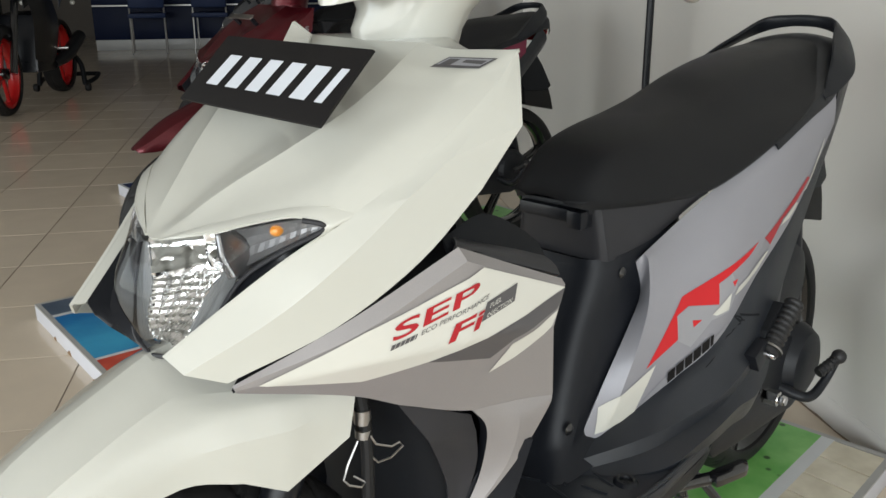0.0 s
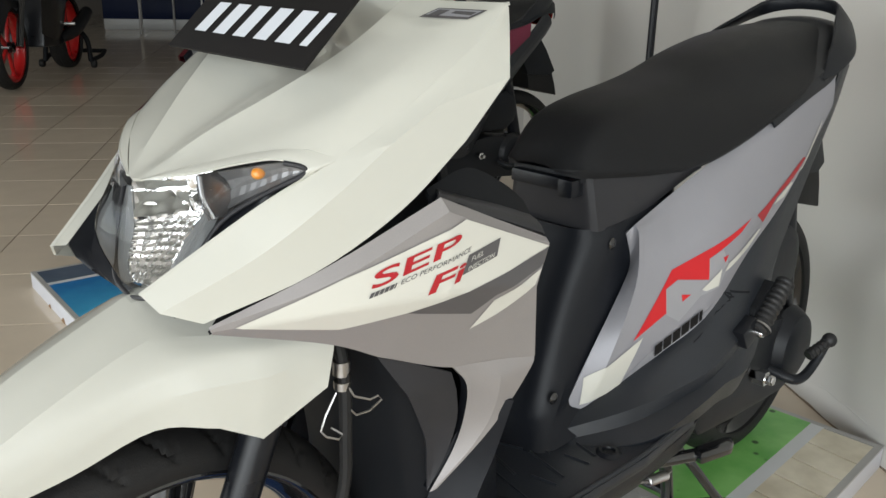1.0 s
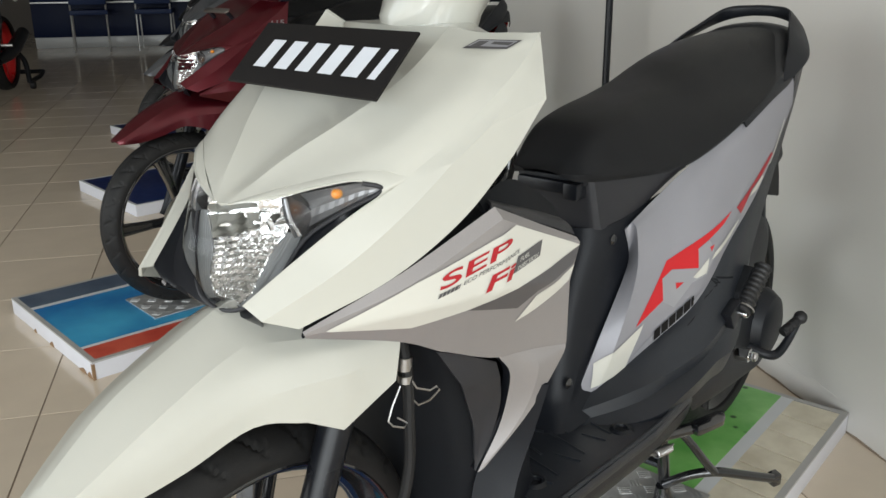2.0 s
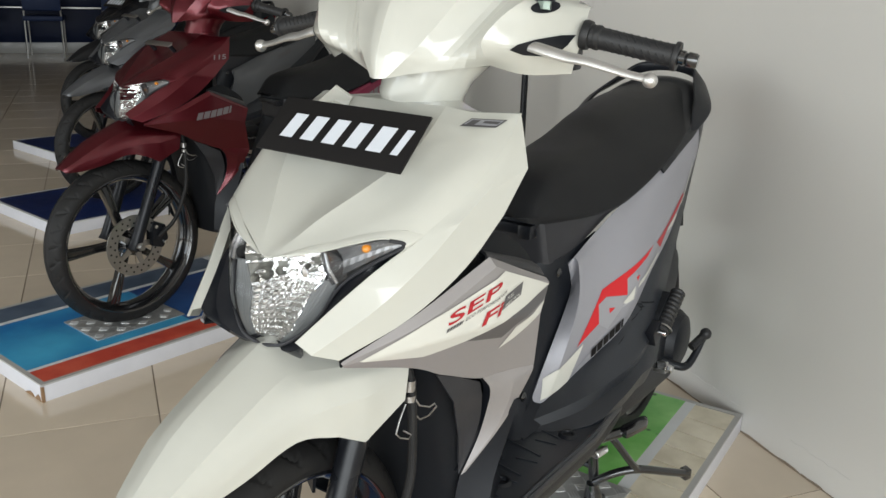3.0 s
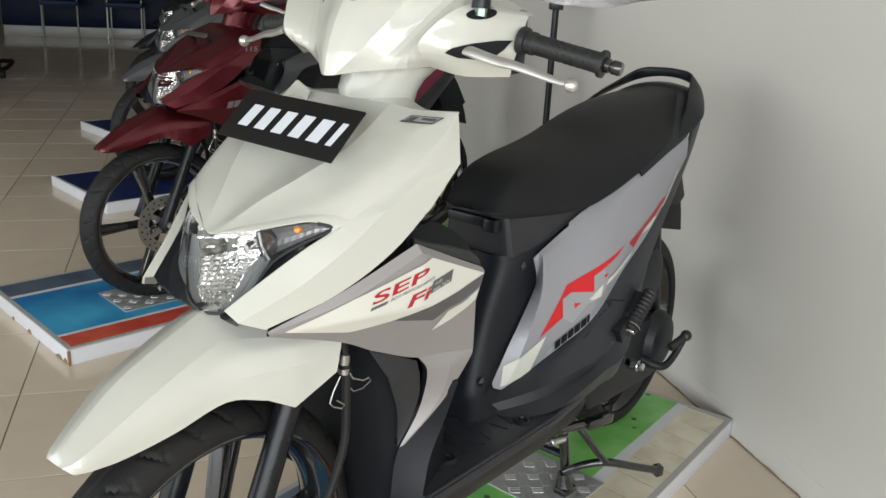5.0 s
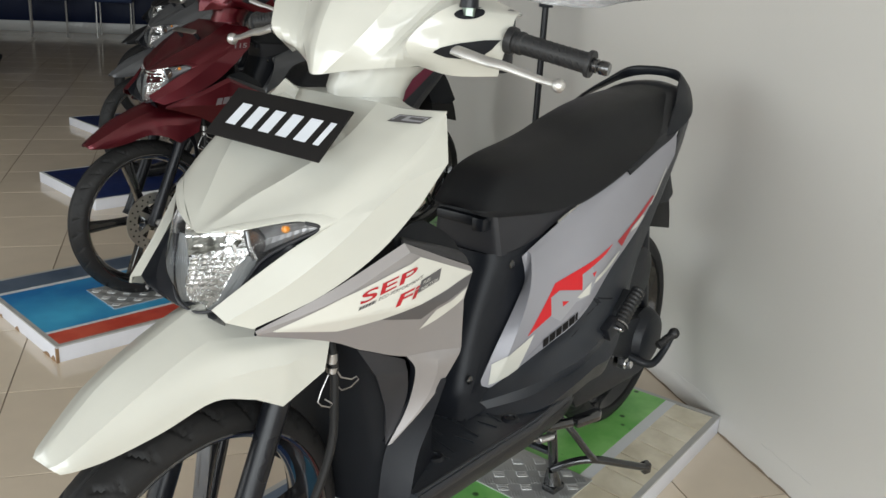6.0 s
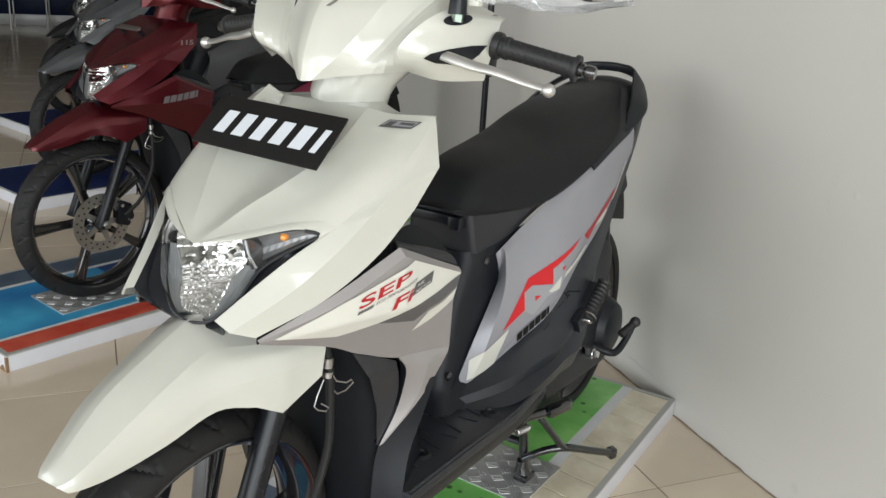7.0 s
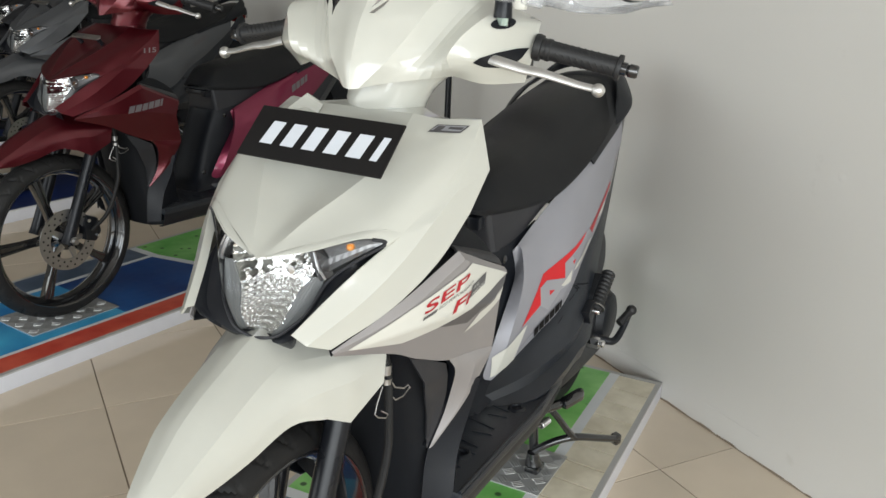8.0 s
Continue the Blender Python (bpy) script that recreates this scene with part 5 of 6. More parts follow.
def white_decals(t, made):
    cover, panel, hood = made["cover", 1], made["panel", 1], made["cowl"]
    decal("white_field", [(-0.268, 0.6835), (-0.194, 0.7175), (-0.0874, 0.7545), (0.0230, 0.7085), (-0.029, 0.6955), (-0.086, 0.685), (-0.132, 0.675), (-0.187, 0.668)], cover, DECALWHITE, cover, lift=0.0014, fine=0.006, label="white decal field")
    decal("charcoal_field", [(-0.131, 0.6735), (-0.086, 0.6836), (-0.029, 0.6942), (0.026, 0.7070), (0.022, 0.690), (-0.040, 0.672), (-0.060, 0.656)], cover, DECALGREY, cover, label="charcoal decal wedge")
    decal("white_spike", [(-0.0535, 0.6368), (-0.0396, 0.6670), (0.017, 0.6870), (0.010, 0.6713), (-0.0296, 0.6474)], cover, DECALWHITE, cover, lift=0.0011, label="white decal spike")
    decal("charcoal_tag", [(-0.0885, 0.7040), (-0.0824, 0.7214), (-0.0449, 0.7302), (-0.0481, 0.7134)], cover, DECALGREY, cover, lift=0.0020, label="charcoal tag with lettering")
    for text, mat, at, along, up, size, wide, bold, lift in (
            ("SEP", DECALRED, (-0.1735, 0.7050), (0.955, 0.295), (0.20, 0.98), 0.0225, 2.50, 0.0003, 0.0024),
            ("ECO PERFORMANCE", DECALGREY, (-0.1475, 0.7060), (0.960, 0.275), (0.22, 0.97), 0.0066, 1.13, 0.0, 0.0024),
            ("Fi", DECALRED, (-0.1245, 0.6915), (0.970, 0.240), (0.36, 0.93), 0.0262, 2.05, 0.0005, 0.0024),
            ("FUEL", DECALWHITE, (-0.0805, 0.7152), (0.975, 0.220), (0.25, 0.96), 0.0068, 1.0, 0.0, 0.0030),
            ("INJECTION", DECALWHITE, (-0.0838, 0.7068), (0.975, 0.220), (0.25, 0.96), 0.0068, 0.95, 0.0, 0.0030)):
        part("lettering", lay(slanted(words(text, size, 0.0, wide, bold), at, along, up), cover, 0, lift), mat, cover, "", 80)
    name_row(mark_shapes(6, 0.0045, 0.0008, 0.2, (0.75, 0.8, 0.75, 0.8, 0.8, 0.3)), (-0.1738, 0.6978), (0.964, 0.266), (0.22, 0.97), cover, DECALGREY)
    decal("red_flash", [(0.3414, 0.4820), (0.3977, 0.5740), (0.5538, 0.6233), (0.5273, 0.6082), (0.4611, 0.5808), (0.4617, 0.5506), (0.4085, 0.5587), (0.3893, 0.5483), (0.3936, 0.5126)], panel, DECALRED2, panel, label="bright red angular decal")
    decal("red_chip", [(0.4167, 0.5361), (0.4327, 0.5336), (0.4189, 0.5253)], panel, DECALRED2, panel)
    decal("red_chip", [(0.487, 0.5784), (0.4979, 0.5806), (0.4912, 0.5705)], panel, DECALRED2, panel)
    decal("silver_edge", [(0.3893, 0.5473), (0.4085, 0.5577), (0.4617, 0.5496), (0.4611, 0.5798), (0.487, 0.5900), (0.4990, 0.5672), (0.4850, 0.5350), (0.4500, 0.5290), (0.4180, 0.4960), (0.3936, 0.5106)], panel, DECALSILVER, panel, lift=0.0004, label="pale silver decal ground")
    decal("white_wedge", [(0.268, 0.4025), (0.276, 0.4390), (0.3570, 0.4840), (0.3310, 0.4135)], panel, DECALWHITE, panel, lift=0.0014, fine=0.005, label="white decal wedge")
    decal("charcoal_band", [(0.3330, 0.4195), (0.3765, 0.4554), (0.4414, 0.4850), (0.4888, 0.5152), (0.4800, 0.5037), (0.4574, 0.4887), (0.3906, 0.4478), (0.3563, 0.4305)], panel, DECALSILVER, panel, label="grey decal band")
    name_row(mark_shapes(6, 0.0165, 0.0022, 0.1, (0.80, 0.84, 0.80, 0.84, 0.87, 0.36)), (0.3850, 0.4490), (0.872, 0.490), (-0.25, 0.97), panel, BOARD)
    decal("white_sliver", [(0.4501, 0.5379), (0.4847, 0.5628), (0.4818, 0.5378), (0.4587, 0.5346)], panel, DECALWHITE, panel, lift=0.0012)
    decal("white_sliver", [(0.4921, 0.5570), (0.4986, 0.5682), (0.5814, 0.6010), (0.5890, 0.6005), (0.5538, 0.5790)], panel, DECALWHITE, panel, lift=0.0012)
    decal("white_sliver", [(0.6266, 0.6300), (0.6371, 0.6370), (0.6891, 0.6530), (0.6998, 0.6500), (0.6645, 0.6340)], panel, DECALWHITE, panel, lift=0.0012)
    decal("white_sliver", [(0.7207, 0.6620), (0.7439, 0.6720), (0.8238, 0.7320), (0.8205, 0.7240), (0.7488, 0.6680)], panel, DECALWHITE, panel, lift=0.0012)
    decal("red_sliver", [(0.5702, 0.6240), (0.5901, 0.6305), (0.7405, 0.6830), (0.7531, 0.6800), (0.6970, 0.6560), (0.6338, 0.6390), (0.5931, 0.6090)], panel, DECALRED, panel)
    tag = [(0.099, 0.9140), (0.104, 0.9215), (0.142, 0.9210), (0.137, 0.9135)]
    decal("cowl_tag", tag, hood, DECALGREY, hood, 1, 0.0008, label="small pale tag with a charcoal rim on the cowl")
    decal("cowl_tag_field", [(0.1015, 0.9157), (0.1055, 0.9206), (0.1395, 0.9201), (0.1358, 0.9150)], hood, DECALSILVER, hood, 1, 0.0011)
    decal("cowl_tag_mark", [(0.104, 0.9155), (0.107, 0.9198), (0.116, 0.9196), (0.113, 0.9153)], hood, DECALGREY, hood, 1, 0.0014)
    decal("cowl_tag_mark", [(0.120, 0.9172), (0.121, 0.9192), (0.137, 0.9188), (0.136, 0.9162)], hood, DECALGREY, hood, 1, 0.0014)


def plain_decals(t, made, tone):
    """Lettering on the other scooters: a number, and plain shapes where a name stands."""
    cover, panel, hood = made["cover", 1], made["panel", 1], made["cowl"]
    cheek = [c for c in hood.children if c.data.vertices[0].co.x > 0][0]
    part("lettering", lay(slanted(words("115", 0.019, 0.2, 1.5, 0.0004), (-0.082, 0.864), (1.0, 0.05), (0.1, 0.99)), cheek, 0, 0.0012), tone, cheek, "", 80)
    name_row(mark_shapes(6, 0.021, 0.003, 0.2, (0.8, 0.85, 0.8, 0.85, 0.9, 0.35)), (-0.150, 0.690), (0.99, 0.14), (0.05, 0.99), cover, tone)
    name_row(mark_shapes(4, 0.022, 0.004, 0.3, (1.0, 1.0, 1.1, 0.7)), (0.600, 0.672), (0.93, 0.37), (0.05, 0.99), panel, tone)


def wrapped_mirror(parent, host):
    """Rear mirror still in clear film, on its stem in the left socket."""
    # black disc laid on the cover paints the shade inside the socket
    socket = decal("mirror_socket", [(0.168 + 0.0095 * math.cos(k * math.pi / 10), 1.0535 + 0.0065 * math.sin(k * math.pi / 10)) for k in range(20)], host, INK, host, 1, 0.0012, 0.006, "flat black disc for the shade in the mirror socket")
    y = sum(v.co.y for v in socket.data.vertices) / len(socket.data.vertices)
    x = 0.168 + MID
    stem = part("mirror_stem", tube([(x - 0.001, y + 0.002, 1.061), (x - 0.001, y + 0.003, 1.083), (0.190, y + 0.012, 1.108)], [0.0125, 0.0115, 0.0095], 16, None, 1), INK, parent)
    part("lock_nut", tube([(x, y - 0.001, 1.051), (x, y + 0.001, 1.063)], 0.0085, 6, None, 1), ZINC, stem, "greenish plated lock nut")
    for dx, z in ((0.0, 1.081), (0.036, 1.078)):
        cap = part("clear_cap", lathe([(0.012, 0.0), (0.015, 0.002), (0.017, 0.022), (0.020, 0.024), (0.020, 0.028)], Matrix.Translation((x + dx, y + 0.004, z)) @ pose(0, 0, 0, 0, 12 * (dx > 0), 0), 8), FILM, stem, "clear plastic cap")
        cap.visible_shadow = False
    random.seed(4)
    rows = []
    for i in range(9):
        c = Vector((0.165 + i * 0.026, 0.030 + i * 0.012, 1.094 + 0.004 * math.sin(i)))
        r = 0.010 + 0.011 * math.sin(math.pi * (i + 0.7) / 9.6)
        rows.append([tuple(c + Vector((random.uniform(-0.004, 0.004), 1.3 * r * math.cos(a) + random.uniform(-0.003, 0.003), r * math.sin(a) + random.uniform(-0.003, 0.003)))) for a in [2 * math.pi * k / 12 for k in range(12)]])
        rows[-1].append(rows[-1][0])
    film = part("mirror_film", skin(loft(rows, 3, 2), 0.0), FILM, stem, "crumpled clear wrapping film", 20)
    film.visible_shadow = False
    shell = part("mirror_head", lathe([(0.0, -0.010), (0.030, -0.010), (0.044, -0.004), (0.047, 0.004), (0.040, 0.010), (0.0, 0.012)], pose(0.335, 0.090, 1.112, 100, 0, 60) @ Matrix.Diagonal((1.0, 0.55, 1, 1)), 32), DARKGREY, stem, "rear mirror in clear film")
    part("mirror_glass", lathe([(0.0, 0.0125), (0.038, 0.0125), (0.041, 0.010)], pose(0.335, 0.090, 1.112, 100, 0, 60) @ Matrix.Diagonal((1.0, 0.55, 1, 1)), 32), CHROME, shell)
    tie = part("film_tie", block(0.197, 0.213, 0.012, 0.024, 1.072, 1.086, 0.003), DECALWHITE, stem)
    for ob in [stem] + list(stem.children_recursive):
        ob.data.transform(Matrix.Translation((-MID, 0, 0)))


WHITE_AT = pose(0, 0, 0.05)
SMALLER = Matrix.Scale(0.9625, 4)
RED_AT = pose(-1.441, 0.951, 0.05, 0, 0, -6.5) @ SMALLER
GREY_AT = pose(-2.698, 1.859, 0.05, 0, 0, -8) @ SMALLER
BLACK_AT = pose(-3.913, 2.737, 0.05, 0, 0, -8) @ SMALLER
white, white_made = scooter("pearl white scooter with silver grey side panels and red decals", PEARL, GREY, WHITE_AT, SILVER, 78)
white_decals(white, white_made)
wrapped_mirror(white, white_made["bars"])
PLATE = Matrix.Translation((-0.008, -0.158, 0.906)) @ Euler((radians(-46), 0, radians(-3.0))).to_matrix().to_4x4()
plate_board(white, PLATE)
show_stay(white, PEARL, False)
red, red_made = scooter("wine red scooter with black seat on a printed board", WINE, WINE, RED_AT, LITWINE)
plain_decals(red, red_made, DIMSILVER)
show_stay(red, STEEL, True)
grey, grey_made = scooter("steel grey scooter with black seat on a blue board", STEELGREY, STEELGREY, GREY_AT)
plain_decals(grey, grey_made, DECALGREY)
show_stay(grey, STEEL, True)
black, black_made = scooter("black scooter with a show plate at the end of the row", BLACKPAINT, BLACKPAINT, BLACK_AT)
plate_board(black, PLATE)

# ---- display boards ----
EDGE = material("white_painted_board_edge", (0.70, 0.70, 0.74), 0.45, 0, 0.1, 0.1, 0.06, 20)
CHIP = material("bare_chipboard", (0.28, 0.17, 0.09), 0.8, 0, 0, 0.1, 0.3, 60, 0.5, 500)
BORDER = material("grey_printed_border", (0.44, 0.43, 0.41), 0.45, 0, 0.1, 0.1, 0.12, 15)
PALE = material("pale_printed_stripe", (0.72, 0.73, 0.73), 0.42, 0, 0.1, 0.1, 0.06, 15)


def print_material(name, a, b, scale, specks=None, low=0.35, high=0.65):
    """Printed artwork under satin film: two inks in soft clouds, and dark specks where wanted."""
    m = material(name, a, 0.36, 0, 0.25, 0.15, 0.08, 30, 0.02, 300)
    n, l = m.node_tree.nodes, m.node_tree.links
    tc = n["Texture Coordinate"]
    cloud, ramp = n.new("ShaderNodeTexNoise"), n.new("ShaderNodeValToRGB")
    cloud.inputs["Scale"].default_value, cloud.inputs["Detail"].default_value = scale, 6
    ramp.color_ramp.elements[0].position, ramp.color_ramp.elements[1].position = low, high
    ramp.color_ramp.elements[0].color, ramp.color_ramp.elements[1].color = (*a, 1), (*b, 1)
    l.new(tc.outputs["Object"], cloud.inputs["Vector"])
    l.new(cloud.outputs["Fac"], ramp.inputs[0])
    out = ramp.outputs[0]
    if specks:
        cell, step, mix = n.new("ShaderNodeTexVoronoi"), n.new("ShaderNodeMapRange"), n.new("ShaderNodeMix")
        cell.inputs["Scale"].default_value = specks
        step.inputs["From Min"].default_value, step.inputs["From Max"].default_value = 0.12, 0.20
        mix.data_type = "RGBA"
        mix.inputs[6].default_value = (0.03, 0.09, 0.02, 1)
        l.new(tc.outputs["Object"], cell.inputs["Vector"])
        l.new(cell.outputs["Distance"], step.inputs["Value"])
        l.new(step.outputs[0], mix.inputs[0])
        l.new(out, mix.inputs[7])
        out = mix.outputs[2]
    l.new(out, n["Principled BSDF"].inputs["Base Color"])
    return m


GREEN = print_material("printed_green_artwork", (0.10, 0.42, 0.065), (0.30, 0.66, 0.19), 7, 22)
BLUE = print_material("printed_blue_artwork", (0.018, 0.20, 0.50), (0.07, 0.46, 0.74), 3.2)
DEEPBLUE = print_material("printed_deep_blue_artwork", (0.006, 0.035, 0.16), (0.015, 0.10, 0.34), 3.0)
SKYGREY = print_material("printed_slate_artwork", (0.06, 0.09, 0.14), (0.14, 0.18, 0.24), 5)
REDINK = print_material("printed_red_artwork", (0.50, 0.035, 0.022), (0.70, 0.12, 0.07), 9)
PLANK = print_material("printed_plank_artwork", (0.66, 0.59, 0.44), (0.86, 0.79, 0.63), 14)
NAVYINK = print_material("printed_navy_artwork", (0.006, 0.016, 0.085), (0.010, 0.028, 0.13), 4)

X0, X1, Y0, Y1 = -0.35, 0.26, -0.70, 1.13


def sheet(name, outline, mat, parent, label="", low=0.0455, high=0.0500):
    return part(name, slab(outline, low, high), mat, parent, label)


def board(label, m, plain=False, worn=False):
    t = thing("display_board", label, "board", "display boards under the scooters", "", m)
    part("core", block(X0, X1, Y0, Y1, 0, 0.0455, 0.0015), EDGE, t, "white painted board edge")
    b = 0.014
    for name, o in (("border_strip", [(X0, Y0), (X1, Y0), (X1 - b, Y0 + b), (X0 + b, Y0 + b)]), ("border_strip", [(X1, Y0), (X1, Y1), (X1 - b, Y1 - b), (X1 - b, Y0 + b)]),
                    ("border_strip", [(X1, Y1), (X0, Y1), (X0 + b, Y1 - b), (X1 - b, Y1 - b)]), ("border_strip", [(X0, Y1), (X0, Y0), (X0 + b, Y0 + b), (X0 + b, Y1 - b)])):
        sheet(name, o, PALE if plain else BORDER, t)
    xa, xb, ya, yb = X0 + b, X1 - b, Y0 + b, Y1 - b
    if plain:
        sheet("navy_print", [(xa, ya), (xb, ya), (xb, yb), (xa, yb)], NAVYINK, t, "plain navy blue print")
        return t
    cut = 0.26
    sheet("red_print", [(0.165, ya), (xb, ya), (xb, cut + 0.02), (0.165, cut + 0.02)], REDINK, t, "red printed stripe")
    sheet("pale_print", [(0.150, ya), (0.165, ya), (0.165, cut + 0.02), (0.150, cut + 0.02)], PALE, t)
    sheet("blue_print", [(-0.205, ya), (0.150, ya), (0.150, -0.18), (-0.205, -0.18)], BLUE, t, "bright blue printed field")
    sheet("deep_blue_print", [(-0.205, -0.18), (0.150, -0.18), (0.150, cut + 0.02), (-0.205, 0.20)], DEEPBLUE, t, "deep blue printed field")
    sheet("pale_print", [(-0.225, ya), (-0.205, ya), (-0.205, 0.20), (-0.225, 0.20)], PALE, t)
    sheet("slate_print", [(xa, ya), (-0.225, ya), (-0.225, 0.20), (xa, 0.20)], SKYGREY, t, "slate blue printed edge")
    sheet("pale_print", [(xa, 0.20), (-0.205, 0.20), (0.150, cut + 0.02), (xb, cut + 0.02), (xb, cut + 0.05), (0.145, cut + 0.05), (-0.205, 0.23), (xa, 0.23)], PALE, t)
    sheet("green_print", [(xa, 0.23), (-0.205, 0.23), (0.118, cut + 0.0478), (0.118, yb), (xa, yb)], GREEN, t, "speckled green printed field")
    sheet("pale_print", [(0.118, cut + 0.0478), (0.145, cut + 0.05), (0.145, yb), (0.118, yb)], PALE, t)
    sheet("dark_joint", [(0.145, cut + 0.05), (xb, cut + 0.05), (xb, yb), (0.145, yb)], CHIP, t, "", 0.0455, 0.0470)
    n = 10
    step = (yb - cut - 0.05) / n
    for k in range(n):
        y0, y1 = cut + 0.05 + k * step, cut + 0.05 + (k + 1) * step - 0.0045
        sheet("printed_plank", [(0.145, y0), (xb, y0 - (0.012 if k else 0)), (xb, y1 - (0.012 if k < n - 1 else 0)), (0.145, y1)], PLANK, t, "", 0.0472)
    if worn:
        random.seed(7)
        for x, w in ((-0.03, 0.03), (0.19, 0.05), (0.235, 0.03), (-0.16, 0.02)):
            h = random.uniform(0.010, 0.020)
            part("chipped_edge", slab([(x - w / 2, 0.0), (x + w / 2, 0.0), (x + w * 0.35, h * 0.7), (x + w * 0.05, h), (x - w * 0.3, h * 0.5)], -0.0012, 0.002, 0.0, Matrix.Translation((0, Y0, 0)) @ pose(0, 0, 0, 90, 0, 0)), CHIP, t, "bare chipboard where the edge is broken")
        part("corner_joint", block(X1 - 0.006, X1 + 0.0015, Y0 - 0.0015, Y0 + 0.006, 0, 0.044), CHIP, t)
    return t


board("low display board with printed green and plank artwork", pose(0, 0, 0))
board("low printed blue and red display board, chipped at a corner", pose(-1.445, 0.950, 0, 0, 0, -8), False, True)
board("low display board with a plain navy blue top", pose(-2.698, 1.859, 0, 0, 0, -8), True)
board("low display board with a plain navy blue top", pose(-3.913, 2.737, 0, 0, 0, -8), True)

TREAD = material("bright_tread_plate", (0.62, 0.62, 0.61), 0.38, 0.7, 0, 0.1, 0.15, 25, 0.15, 400)


def tread_plate(label, w, d, m):
    """Aluminium tread plate: raised bars in groups of four, turned by a quarter from group to group."""
    bm = block(-w / 2, w / 2, -d / 2, d / 2, 0, 0.003, 0.0006)
    pitch = 0.036
    nx, ny = int(w / pitch), int(d / pitch)
    for i in range(nx):
        for j in range(ny):
            cx, cy = (i - (nx - 1) / 2) * pitch, (j - (ny - 1) / 2) * pitch
            turn = Matrix.Translation((cx, cy, 0.003)) @ pose(0, 0, 0, 0, 0, 45 if (i + j) % 2 else -45)
            for k in range(4):
                x = (k - 1.5) * 0.0062
                slab([(x - 0.0015, -0.010), (x, -0.0125), (x + 0.0015, -0.010), (x + 0.0015, 0.010), (x, 0.0125), (x - 0.0015, 0.010)], -0.0005, 0.0014, 0, turn, bm)
    ob = part("tread_plate", bm, TREAD, None, "", 30)
    ob.matrix_basis = m
    return tagged(ob, label, "metal plate", "tread plates on the boards")


tread_plate("bright aluminium tread plate under the centre stand", 0.29, 0.18, pose(0.004, 0.552, 0.0502, 0, 0, -2))
tread_plate("bright aluminium tread plate under the front wheel", 0.20, 0.29, pose(-1.433, 0.950, 0.0502, 0, 0, -8) @ pose(-0.008, -0.315, 0))

# ---- sign stand against the wall ----
LILAC = material("pale_lilac_board", (0.46, 0.42, 0.52), 0.5, 0, 0, 0.1, 0.08, 20)
stand = thing("sign_stand", "thin black sign stand with a pale lilac board", "sign stand", "", "", pose(-0.676, 1.660, 0))
part("pole", lathe([(0.0, 0.012), (0.011, 0.012), (0.011, 1.02), (0.0, 1.02)], Matrix.Identity(4), 20), INK, stand)
part("foot", lathe([(0.0, 0.0), (0.135, 0.0), (0.135, 0.006), (0.125, 0.010), (0.0, 0.014)], pose(0, 0, 0, 0, 0, 0) @ Matrix.Diagonal((0.8, 0.8, 1, 1)), 40), INK, stand)
part("clamp", block(-0.022, 0.022, -0.016, 0.016, 0.995, 1.028, 0.003, pose(0, 0, 0, 0, 0, 40)), INK, stand)
part("sign_board", block(-0.05, 0.25, -0.006, 0.006, 1.022, 1.40, 0.002, pose(0, 0, 0, 0, 0, 40)), LILAC, stand, "pale lilac board")

# ---- far end of the hall: counter, chairs ----
counter = thing("counter", "long navy blue counter with a bright strip and white plinth", "counter", "", "", ROOM @ pose(-11.2, -0.75, 0))
part("plinth", block(-0.55, 0.0, -1.7, 1.6, 0, 0.135, 0.004), WHITETRIM, counter, "white gloss plinth, dimmed in its colour")
part("front_panel", block(-0.58, 0.03, -1.7, 1.6, 0.135, 0.545, 0.003), NAVY, counter)
part("bright_strip", block(-0.56, 0.036, -1.7, 1.6, 0.548, 0.566, 0.002), STEEL, counter, "polished metal strip")
part("upper_panel", block(-0.58, 0.03, -1.7, 1.6, 0.569, 0.730, 0.003), NAVY, counter)
part("counter_top", block(-0.62, 0.08, -1.75, 1.65, 0.733, 0.765, 0.004), SKIRT, counter, "dark counter top")
back = setting("wall_partition", block(-12.6, -12.45, -2.45, WALL - 0.05, 0, 2.4), NAVY, "dark navy partition behind the counter", "wall", ROOM)
setting("column", block(-14.6, -14.1, -3.5, -2.9, 0, 3.4), DARKWALL, "light brown square column with dark skirting", "column", ROOM)


def chair(m):
    t = thing("waiting_chair", "blue upholstered chair with thin metal legs", "chair", "chairs at the counter", "", m)
    part("seat", block(-0.22, 0.22, -0.22, 0.22, 0.43, 0.49, 0.018), BLUEVINYL, t)
    part("backrest", block(-0.21, 0.21, -0.24, -0.19, 0.55, 0.86, 0.018), BLUEVINYL, t)
    for x in (-0.2, 0.2):
        part("front_leg", tube([(x, 0.20, 0.0), (x, 0.19, 0.44)], 0.011, 10, None, 1), STEEL, t)
        part("back_leg", tube([(x, -0.24, 0.0), (x, -0.20, 0.44), (x, -0.225, 0.80)], 0.011, 10), STEEL, t)
    return t


first = chair(ROOM @ pose(-10.75, -1.72, 0, 0, 0, 96))
for e2, turn in ((-0.95, 88), (-0.1, 93)):
    copy_thing(first, ROOM @ pose(-10.75, e2, 0, 0, 0, turn))

# ---- black motorcycle on a paddock stand ----
RIMRED = material("bright_red_rim_paint", (0.55, 0.012, 0.012), 0.3, 0, 0.5, 0.06, 0.06, 12)


